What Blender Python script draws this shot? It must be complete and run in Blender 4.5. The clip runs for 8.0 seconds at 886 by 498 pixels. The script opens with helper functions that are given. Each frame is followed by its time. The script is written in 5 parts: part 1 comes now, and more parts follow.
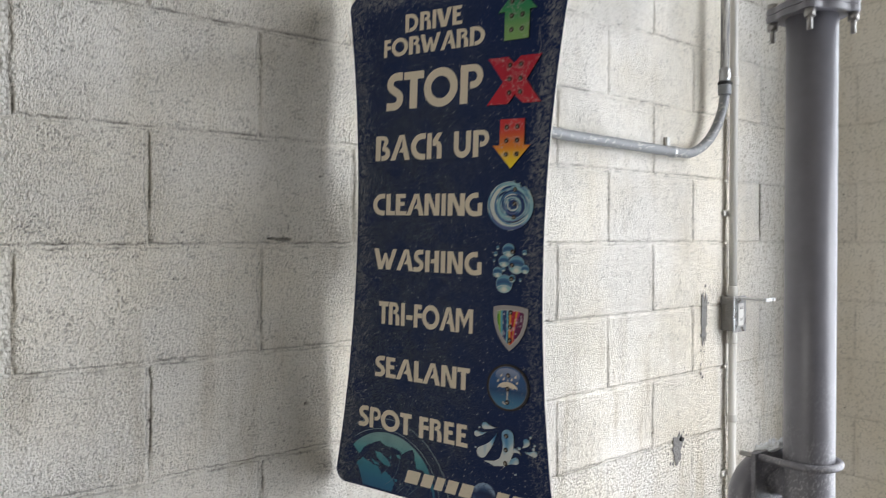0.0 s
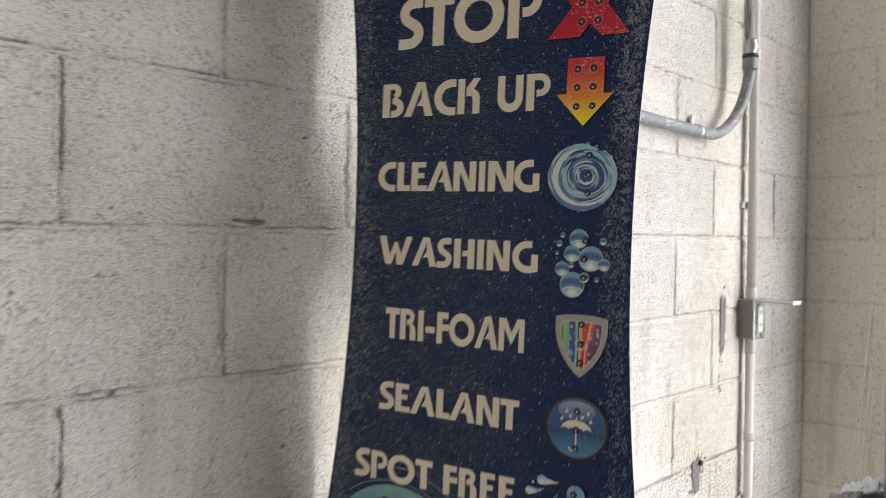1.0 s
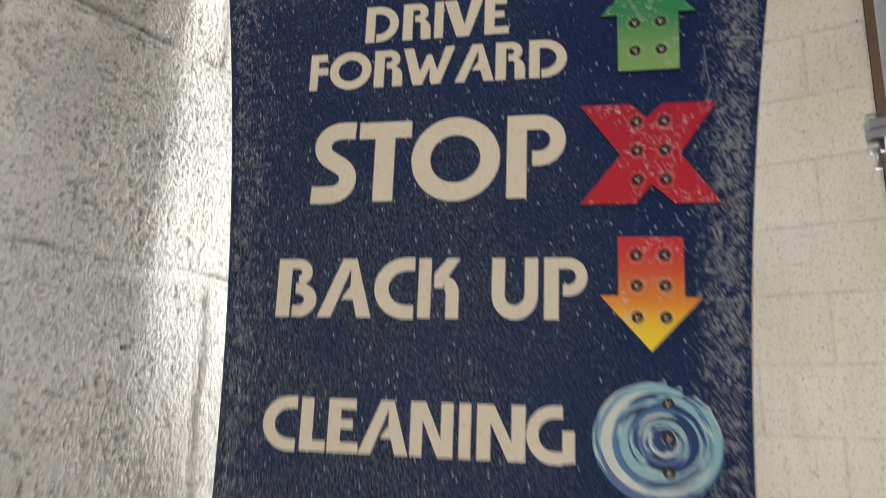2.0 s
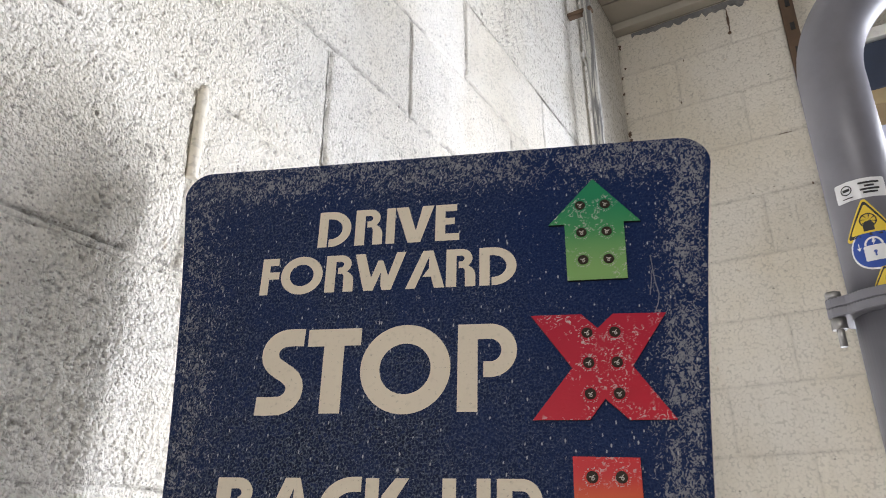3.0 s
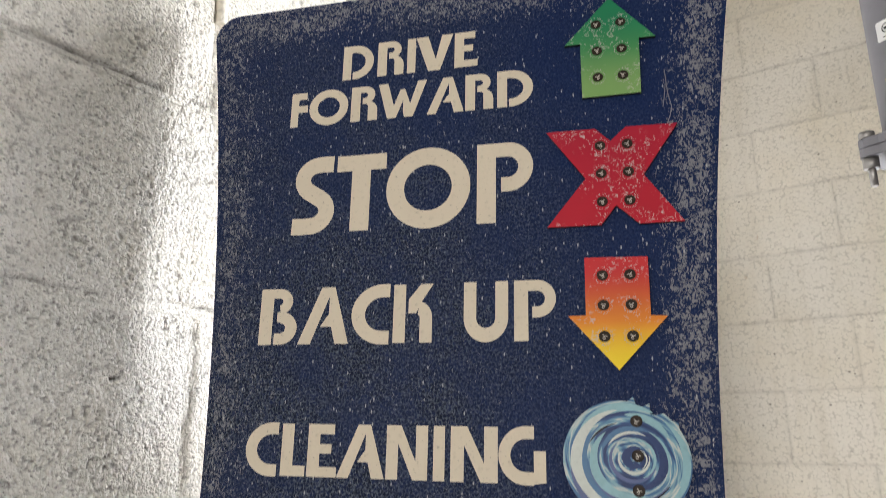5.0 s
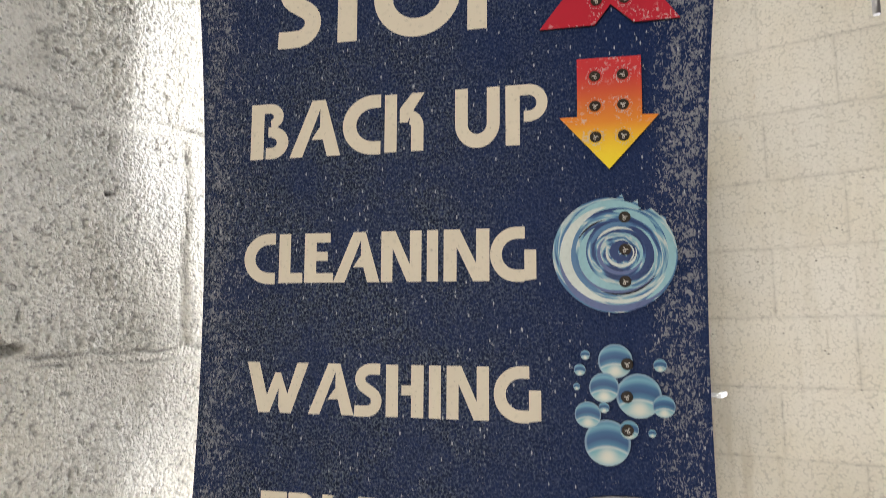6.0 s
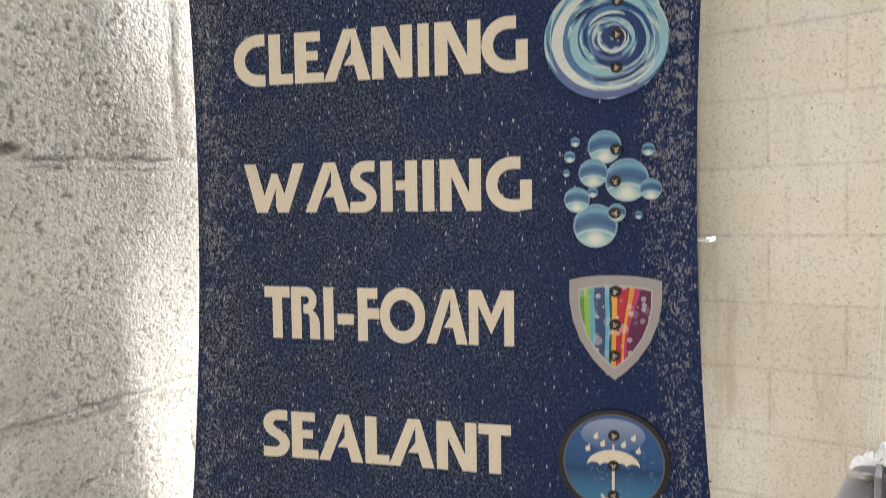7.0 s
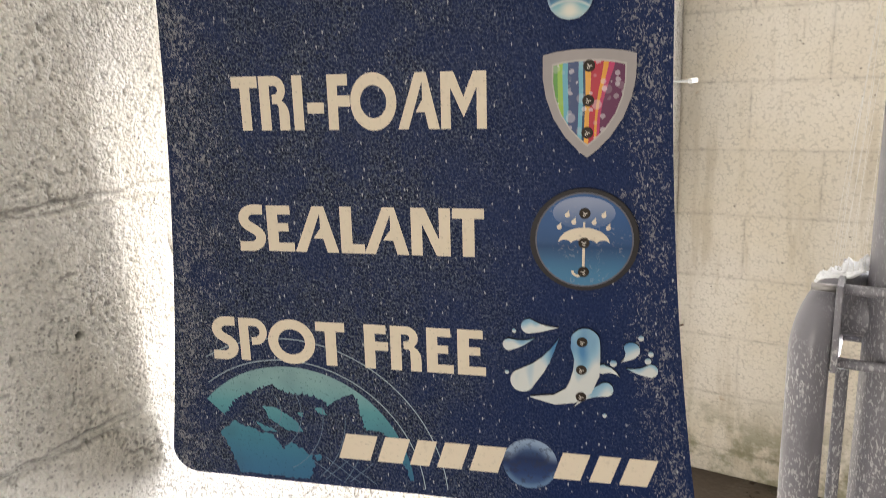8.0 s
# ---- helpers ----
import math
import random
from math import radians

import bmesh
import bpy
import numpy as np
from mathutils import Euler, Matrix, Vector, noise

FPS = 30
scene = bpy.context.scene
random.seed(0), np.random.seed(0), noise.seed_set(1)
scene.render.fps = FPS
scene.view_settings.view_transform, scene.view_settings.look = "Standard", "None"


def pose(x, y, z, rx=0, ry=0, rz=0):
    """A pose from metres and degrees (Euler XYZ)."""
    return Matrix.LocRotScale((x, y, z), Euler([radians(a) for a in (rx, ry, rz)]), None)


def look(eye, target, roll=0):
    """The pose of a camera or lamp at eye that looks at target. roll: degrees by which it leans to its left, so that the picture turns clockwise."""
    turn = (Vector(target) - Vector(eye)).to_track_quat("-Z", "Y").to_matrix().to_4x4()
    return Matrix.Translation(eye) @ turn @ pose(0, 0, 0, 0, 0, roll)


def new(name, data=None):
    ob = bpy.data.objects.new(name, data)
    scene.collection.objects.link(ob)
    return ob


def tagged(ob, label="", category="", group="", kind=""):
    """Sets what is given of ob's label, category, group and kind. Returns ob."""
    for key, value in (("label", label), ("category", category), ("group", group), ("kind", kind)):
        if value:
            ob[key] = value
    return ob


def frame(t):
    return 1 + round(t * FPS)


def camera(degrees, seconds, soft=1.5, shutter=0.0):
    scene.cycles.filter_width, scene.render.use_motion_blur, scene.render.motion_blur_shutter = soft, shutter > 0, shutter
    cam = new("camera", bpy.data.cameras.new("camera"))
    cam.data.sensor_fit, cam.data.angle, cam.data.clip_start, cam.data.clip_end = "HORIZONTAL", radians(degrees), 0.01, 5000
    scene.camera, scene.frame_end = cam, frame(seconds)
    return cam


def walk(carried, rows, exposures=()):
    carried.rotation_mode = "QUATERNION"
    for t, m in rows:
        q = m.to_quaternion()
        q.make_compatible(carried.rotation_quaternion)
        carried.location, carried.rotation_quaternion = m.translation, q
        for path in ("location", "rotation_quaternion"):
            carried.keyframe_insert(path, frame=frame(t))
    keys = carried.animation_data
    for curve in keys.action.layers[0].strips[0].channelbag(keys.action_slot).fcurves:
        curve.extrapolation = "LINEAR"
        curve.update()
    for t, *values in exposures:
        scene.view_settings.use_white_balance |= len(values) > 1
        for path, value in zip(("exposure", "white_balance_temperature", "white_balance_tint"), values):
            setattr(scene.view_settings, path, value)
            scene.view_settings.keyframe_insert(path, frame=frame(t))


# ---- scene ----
cam = camera(63.8, 8.0, soft=0.7, shutter=0.3)
PATH = [
    (0, (1.276, -0.047, 1.526), (-0.305, 1.177, 1.497), -0.0),
    (0.5, (1.106, -0.059, 1.5), (-0.474, 1.161, 1.387), 0.6),
    (1, (0.905, 0.059, 1.505), (-0.55, 1.432, 1.474), 0.6),
    (1.5, (0.708, 0.189, 1.544), (-0.522, 1.761, 1.678), 0.8),
    (2, (0.516, 0.274, 1.613), (-0.505, 1.945, 2.022), 0.5),
    (2.2, (0.484, 0.293, 1.641), (-0.499, 1.945, 2.192), 0.5),
    (3.3, (0.56, 0.277, 1.672), (-0.369, 1.863, 2.461), -0.7),
    (3.5, (0.563, 0.27, 1.669), (-0.386, 1.847, 2.45), -0.6),
    (4, (0.57, 0.265, 1.657), (-0.435, 1.833, 2.386), -0.3),
    (4.2, (0.57, 0.267, 1.647), (-0.455, 1.834, 2.351), -0.1),
    (5.5, (0.559, 0.295, 1.572), (-0.54, 1.93, 1.916), -1.2),
    (6, (0.559, 0.295, 1.541), (-0.544, 1.952, 1.729), -1.4),
    (6.5, (0.562, 0.289, 1.511), (-0.544, 1.956, 1.537), -1.8),
    (7, (0.563, 0.288, 1.477), (-0.539, 1.95, 1.32), -2.4),
    (7.5, (0.567, 0.29, 1.436), (-0.524, 1.93, 1.088), -3.1),
    (8, (0.571, 0.285, 1.405), (-0.475, 1.915, 0.905), -3.2),
]
walk(cam, [(t, look(eye, target, roll)) for t, eye, target, roll in PATH],
     exposures=[(0.0, -0.66, 6350, 9), (0.5, -0.6, 6400, 9), (1.0, -0.5, 6550, 10), (1.5, -0.2, 6550, 10), (2.0, 0.22, 6450, 10), (3.3, 0.05, 6200, 13), (4.2, 0.1, 6250, 13), (5.5, 0.45, 6450, 10), (6.5, 0.46, 6500, 10), (8.0, 0.46, 6800, 12)])

# ---- world, sun and large lights ----
world = bpy.data.worlds.new("overcast_sky")
scene.world = world
world.use_nodes = True
wn = world.node_tree.nodes
sky = wn.new("ShaderNodeTexSky")
sky.sky_type = "NISHITA"
sky.sun_disc = False
sky.sun_elevation = radians(40)
sky.sun_rotation = radians(60)
sky.air_density, sky.dust_density, sky.ozone_density = 0.6, 6.0, 0.4
world.node_tree.links.new(sky.outputs[0], wn["Background"].inputs[0])
wn["Background"].inputs[1].default_value = 0.12

sun_data = bpy.data.lights.new("sun", "SUN")
sun_data.energy, sun_data.angle, sun_data.color = 0.8, radians(12), (1.0, 0.96, 0.9)
sun = new("sun", sun_data)
sun.matrix_world = look((20, 14, 20), (0, 0, 0))


def opening_light(name, x, y, z, w, h, target, watts, colour):
    """Sky light that comes in through a doorway."""
    d = bpy.data.lights.new(name, "AREA")
    d.shape, d.size, d.size_y, d.energy, d.color = "RECTANGLE", w, h, watts, colour
    ob = new(name, d)
    ob.matrix_world = look((x, y, z), target)
    return ob


ROOM_W, ROOM_BACK, END_Y, CEIL = 4.9, -6.0, 2.587, 3.56
DOOR_X0, DOOR_X1 = 0.575, 4.3
opening_light("exit_daylight", 2.85, END_Y + 0.16, 1.45, 2.9, 2.7, (2.85, END_Y - 4.0, 0.45), 300, (0.955, 0.985, 1.045))
opening_light("exit_daylight", 0.85, END_Y + 0.15, 1.45, 0.50, 2.7, (0.3, END_Y - 4.0, 0.45), 36, (0.955, 0.985, 1.045))
opening_light("entrance_daylight", 1.55, ROOM_BACK - 0.1, 1.3, 1.9, 2.4, (1.55, ROOM_BACK + 4.0, -2.2), 190, (1.0, 0.96, 0.90))


# ---- materials ----
class Nodes:
    """A node material under construction."""

    def __init__(self, name, roughness=0.6, metallic=0.0):
        self.m = bpy.data.materials.new(name)
        self.m.use_nodes = True
        self.t = self.m.node_tree
        self.bsdf = self.t.nodes["Principled BSDF"]
        self.bsdf.inputs["Roughness"].default_value = roughness
        self.bsdf.inputs["Metallic"].default_value = metallic
        self.pos = self.t.nodes.new("ShaderNodeNewGeometry").outputs["Position"]
        tc = self.t.nodes.new("ShaderNodeTexCoord")
        self.obj, self.gen = tc.outputs["Object"], tc.outputs["Generated"]

    def put(self, value, socket):
        if isinstance(value, bpy.types.NodeSocket):
            self.t.links.new(value, socket)
        else:
            socket.default_value = value

    def noise(self, at, scale, detail=3.0, rough=0.55, distortion=0.0):
        n = self.t.nodes.new("ShaderNodeTexNoise")
        self.put(at, n.inputs["Vector"])
        n.inputs["Scale"].default_value, n.inputs["Detail"].default_value = scale, detail
        n.inputs["Roughness"].default_value, n.inputs["Distortion"].default_value = rough, distortion
        return n.outputs["Fac"]

    def cells(self, at, scale, feature="F1"):
        n = self.t.nodes.new("ShaderNodeTexVoronoi")
        n.feature = feature
        self.put(at, n.inputs["Vector"])
        n.inputs["Scale"].default_value = scale
        return n.outputs["Distance"], (n.outputs["Color"] if feature == "F1" else None)

    def stretch(self, at, scale, location=(0, 0, 0), rotation=(0, 0, 0)):
        n = self.t.nodes.new("ShaderNodeMapping")
        self.put(at, n.inputs["Vector"])
        n.inputs["Scale"].default_value, n.inputs["Location"].default_value, n.inputs["Rotation"].default_value = scale, location, rotation
        return n.outputs[0]

    def axis(self, at, i):
        n = self.t.nodes.new("ShaderNodeSeparateXYZ")
        self.put(at, n.inputs[0])
        return n.outputs[i]

    def math(self, op, a, b=0.0, c=0.0):
        n = self.t.nodes.new("ShaderNodeMath")
        n.operation = op
        for v, s in zip((a, b, c), n.inputs):
            self.put(v, s)
        return n.outputs[0]

    def band(self, x, lo, hi, a=0.0, b=1.0):
        n = self.t.nodes.new("ShaderNodeMapRange")
        n.interpolation_type = "SMOOTHSTEP"
        for v, s in zip((x, lo, hi, a, b), n.inputs):
            self.put(v, s)
        return n.outputs[0]

    def ramp(self, x, stops):
        n = self.t.nodes.new("ShaderNodeValToRGB")
        self.put(x, n.inputs[0])
        el = n.color_ramp.elements
        while len(el) < len(stops):
            el.new(0.5)
        for e, (p, col) in zip(el, stops):
            e.position, e.color = p, (*col, 1)
        return n.outputs[0]

    def mix(self, f, a, b):
        n = self.t.nodes.new("ShaderNodeMix")
        n.data_type = "RGBA"
        self.put(f, n.inputs[0])
        for v, s in ((a, n.inputs[6]), (b, n.inputs[7])):
            self.put((*v, 1) if isinstance(v, tuple) else v, s)
        return n.outputs[2]

    def random(self):
        return self.t.nodes.new("ShaderNodeObjectInfo").outputs["Random"]

    def bump(self, height, distance, strength=1.0, under=None):
        n = self.t.nodes.new("ShaderNodeBump")
        n.inputs["Distance"].default_value, n.inputs["Strength"].default_value = distance, strength
        self.put(height, n.inputs["Height"])
        if under is not None:
            self.put(under, n.inputs["Normal"])
        return n.outputs[0]

    def done(self, colour, rough=None, normal=None, coat=0.0):
        self.put((*colour, 1) if isinstance(colour, tuple) else colour, self.bsdf.inputs["Base Color"])
        if rough is not None:
            self.put(rough, self.bsdf.inputs["Roughness"])
        if normal is not None:
            self.put(normal, self.bsdf.inputs["Normal"])
        self.bsdf.inputs["Coat Weight"].default_value = coat
        return self.m


def wall_paint(name, grit, pits, tone, fine=1.0, flecks=0.0):
    """Thick old paint on rough concrete block."""
    n = Nodes(name, 0.6)
    n.bsdf.inputs["Specular IOR Level"].default_value = 0.3
    big = n.noise(n.pos, 2.3, 4)
    mid = n.noise(n.pos, 14, 4, 0.6)
    lump = n.band(n.noise(n.pos, 165 * fine, 2.0, 0.5, 0.7), 0.34, 0.66)
    lump2 = n.noise(n.pos, 420 * fine, 2.0, 0.6)
    pebble, _ = n.cells(n.pos, 150 * fine)
    deep = n.noise(n.pos, 105, 3.0, 0.62, 0.8)
    calm = n.band(n.noise(n.pos, 3.6, 3), 0.36, 0.60, 0.55, 1.0)
    holes = n.band(deep, 0.655, 0.70)
    warm = tuple(c * k for c, k in zip(tone, (0.95, 0.92, 0.85)))
    col = n.mix(n.band(big, 0.35, 0.7), tone, warm)
    col = n.mix(n.math("MULTIPLY", n.band(mid, 0.62, 0.78), 0.22), col, (0.50, 0.45, 0.36))
    # pores and holes darkened: painted shade, which bump can't cast, along with dirt
    pores = n.math("MULTIPLY", n.band(pebble, 0.50, 0.68), n.band(n.noise(n.pos, 60, 3), 0.42, 0.60, 0.25, 1.0))
    col = n.mix(n.math("MULTIPLY", pores, pits), col, (0.40, 0.375, 0.32))
    col = n.mix(n.math("MULTIPLY", holes, pits * 0.7), col, (0.17, 0.155, 0.13))
    dot, _ = n.cells(n.stretch(n.pos, (1, 1, 1.3)), 24)
    speck = n.math("MULTIPLY", n.band(dot, 0.10, 0.06), n.band(n.noise(n.pos, 11, 2), 0.50, 0.58))
    col = n.mix(n.math("MULTIPLY", speck, min(1.0, pits + 0.15)), col, (0.07, 0.062, 0.05))
    if flecks:
        fleck, shade = n.cells(n.stretch(n.pos, (1, 1, 1.15)), 225)
        there = n.math("MULTIPLY", n.band(fleck, 0.34, 0.22), n.band(n.axis(shade, 0), 0.56, 0.72))
        there = n.math("MULTIPLY", there, n.band(n.noise(n.pos, 38, 3), 0.38, 0.56, 0.3, 1.0))
        col = n.mix(n.math("MULTIPLY", there, flecks), col, (0.15, 0.14, 0.12))
    rust = n.band(n.noise(n.pos, 30, 3, 0.6, 0.4), 0.71, 0.78)
    col = n.mix(n.math("MULTIPLY", rust, 0.35), col, (0.42, 0.25, 0.10))
    # mesh attribute: dirt of joints and cracks, plus shade painted in pits and grain gaps
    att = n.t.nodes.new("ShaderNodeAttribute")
    att.attribute_name = "dirt_shade"
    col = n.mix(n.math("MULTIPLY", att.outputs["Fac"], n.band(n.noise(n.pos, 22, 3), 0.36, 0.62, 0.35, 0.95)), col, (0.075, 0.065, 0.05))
    grime = n.noise(n.stretch(n.pos, (16, 16, 2.2)), 1.0, 4, 0.62)
    col = n.mix(n.math("MULTIPLY", n.math("MULTIPLY", n.band(grime, 0.50, 0.72), n.band(n.axis(n.pos, 2), 1.9, 0.5, 0.25, 1.0)), 0.55), col, (0.44, 0.38, 0.27))
    green = n.math("MULTIPLY", n.band(n.noise(n.pos, 9, 5, 0.65), 0.43, 0.60), n.band(n.axis(n.pos, 2), 0.36, 0.08))
    col = n.mix(n.math("MULTIPLY", green, 0.7), col, (0.17, 0.17, 0.08))
    hs = n.t.nodes.new("ShaderNodeHueSaturation")
    n.put(col, hs.inputs["Color"])
    n.put(n.math("MULTIPLY_ADD", n.random(), 0.06, 0.96), hs.inputs["Value"])
    height = n.math("ADD", n.math("MULTIPLY", lump, 0.5), n.math("MULTIPLY", lump2, 0.3))
    height = n.math("SUBTRACT", height, n.math("MULTIPLY", n.math("POWER", pebble, 1.6), 1.1))
    height = n.math("MULTIPLY", height, calm)
    height = n.math("SUBTRACT", height, n.math("ADD", n.math("MULTIPLY", holes, 1.0), n.math("MULTIPLY", speck, 1.5)))
    soft = n.bump(mid, 0.007, 0.6)
    return n.done(hs.outputs[0], n.band(mid, 0.3, 0.7, 0.5, 0.68), n.bump(height, grit, 1.0, soft))


ROUGH_PAINT = wall_paint("rough_block_paint", 0.0046, 0.75, (0.79, 0.775, 0.735))
GRAIN_PAINT = wall_paint("grainy_block_paint", 0.0027, 0.24, (0.86, 0.835, 0.78), 2.1, 0.50)
SMOOTH_PAINT = wall_paint("smooth_block_paint", 0.0007, 0.46, (0.74, 0.705, 0.63), 0.8)


def plain(name, colour, rough=0.5, metallic=0.0, spread=0.12, scale=40, bump=0.0, coat=0.0, spec=0.5):
    n = Nodes(name, rough, metallic)
    n.bsdf.inputs["Specular IOR Level"].default_value = spec
    f = n.noise(n.pos, scale, 4, 0.6)
    g = n.noise(n.pos, scale * 0.12, 3)
    dark = tuple(c * (1 - spread) for c in colour)
    light = tuple(min(1, c * (1 + spread)) for c in colour)
    col = n.mix(n.math("MULTIPLY_ADD", f, 0.6, n.math("MULTIPLY", g, 0.4)), dark, light)
    return n.done(col, n.band(f, 0.3, 0.7, max(0.05, rough - 0.1), rough + 0.1), n.bump(f, bump) if bump else None, coat)


def streaked_steel(name, colour, rough):
    """Grey painted steel with white scale and drips below."""
    n = Nodes(name, rough, 0.0)
    f = n.noise(n.pos, 30, 4, 0.6)
    drip = n.noise(n.stretch(n.pos, (70, 70, 9)), 1.0, 4, 0.6)
    chips = n.noise(n.stretch(n.pos, (330, 330, 120)), 1.0, 3, 0.6, 0.5)
    low = n.band(n.axis(n.pos, 2), 1.35, 0.9)
    scale_mask = n.math("MULTIPLY", n.band(chips, 0.54, 0.6), n.math("MULTIPLY", n.band(n.noise(n.pos, 8, 3), 0.38, 0.6), low))
    dark = n.math("MULTIPLY", n.band(drip, 0.55, 0.68), n.band(n.axis(n.pos, 2), 1.45, 1.2))
    col = n.mix(n.band(f, 0.3, 0.7), tuple(c * 0.9 for c in colour), colour)
    col = n.mix(n.math("MULTIPLY", dark, 0.45), col, (0.16, 0.16, 0.17))
    col = n.mix(n.math("MULTIPLY", scale_mask, 0.6), col, (0.62, 0.62, 0.62))
    return n.done(col, n.band(f, 0.3, 0.7, rough, rough + 0.06), n.bump(f, 0.0002))


STEEL = streaked_steel("grey_painted_steel", (0.175, 0.172, 0.195), 0.36)
DARK_STEEL = plain("dark_grey_steel", (0.12, 0.12, 0.125), 0.45, 0.3, 0.25, 120, 0.0004)
BOLT_STEEL = plain("galvanised_bolt", (0.33, 0.32, 0.31), 0.4, 0.8, 0.3, 200)
FOAM = plain("dried_white_foam", (0.80, 0.82, 0.85), 0.7, 0, 0.08, 90, 0.004)
WEB = plain("dusty_cobweb", (0.72, 0.71, 0.68), 0.8, 0, 0.1, 200)
CONDUIT_PAINT = plain("painted_conduit", (0.62, 0.61, 0.575), 0.42, 0, 0.1, 60, 0.0006)
def streaked_pipe(name):
    """Old conduit with runs of cream paint over dull grey metal."""
    n = Nodes(name, 0.45, 0.0)
    run = n.noise(n.stretch(n.pos, (130, 130, 6)), 1.0, 3, 0.55, 0.6)
    fine = n.noise(n.pos, 160, 3)
    col = n.mix(n.band(run, 0.44, 0.56), (0.20, 0.20, 0.205), (0.55, 0.54, 0.50))
    col = n.mix(n.math("MULTIPLY", n.band(fine, 0.58, 0.66), 0.5), col, (0.11, 0.10, 0.09))
    return n.done(col, n.band(run, 0.4, 0.6, 0.34, 0.55), n.bump(run, 0.002, 0.5))


RUN_PIPE = streaked_pipe("paint_streaked_conduit")
CONDUIT_METAL = plain("bare_conduit", (0.45, 0.46, 0.47), 0.34, 0.75, 0.2, 70)


def hose_paint():
    """Grey hose with flaking splashes of wall paint."""
    n = Nodes("grey_flexible_conduit", 0.45)
    f = n.noise(n.stretch(n.pos, (1, 0.35, 1)), 110, 4, 0.62, 0.8)
    col = n.mix(n.noise(n.pos, 40, 3), (0.19, 0.20, 0.215), (0.26, 0.27, 0.28))
    splash = n.math("MULTIPLY", n.band(f, 0.56, 0.59), n.band(n.noise(n.pos, 24, 2), 0.40, 0.52))
    return n.done(n.mix(n.math("MULTIPLY", splash, 0.75), col, (0.52, 0.51, 0.48)), 0.45, n.bump(f, 0.0006))


FLEX_GREY = hose_paint()
BLACK_RUBBER = plain("black_rubber", (0.02, 0.02, 0.022), 0.6)
WHITE_PLASTIC = plain("white_plastic", (0.78, 0.78, 0.76), 0.35, 0, 0.04)
CLEAR_TIP = plain("frosted_plastic", (0.72, 0.74, 0.76), 0.2, 0, 0.06)
BARE_BLOCK = plain("bare_grey_block", (0.27, 0.265, 0.255), 0.85, 0, 0.35, 160, 0.004)
TORN_PATCH = plain("dark_torn_paint", (0.19, 0.187, 0.183), 0.9, 0, 0.6, 110, 0.005)
CEILING_PAINT = plain("cream_ceiling_paint", (0.38, 0.35, 0.29), 0.6, 0, 0.2, 12, 0.001)
RUST_TRACK = plain("rusty_brown_steel", (0.13, 0.085, 0.055), 0.7, 0.2, 0.5, 60, 0.002)
BLUE_BEAM = plain("dark_blue_beam_paint", (0.03, 0.045, 0.085), 0.5, 0, 0.5, 25, 0.001)
TAN_WOOD = plain("tan_lintel", (0.42, 0.33, 0.19), 0.6, 0, 0.3, 30, 0.001)
OUTSIDE = plain("outside_concrete", (0.42, 0.41, 0.39), 0.8, 0, 0.15, 3)


def floor_material():
    n = Nodes("wet_brown_concrete", 0.5)
    a, b = n.noise(n.pos, 3, 5, 0.6), n.noise(n.pos, 60, 4)
    col = n.ramp(n.math("MULTIPLY_ADD", b, 0.3, n.math("MULTIPLY", a, 0.7)), [(0.3, (0.022, 0.015, 0.010)), (0.7, (0.075, 0.055, 0.038))])
    return n.done(col, n.band(a, 0.4, 0.6, 0.25, 0.7), n.bump(b, 0.003))


FLOOR = floor_material()
GREY_PAINT = plain("unseen_wall_grey_paint", (0.16, 0.16, 0.157), 0.7, 0, 0.2, 6, 0.002)


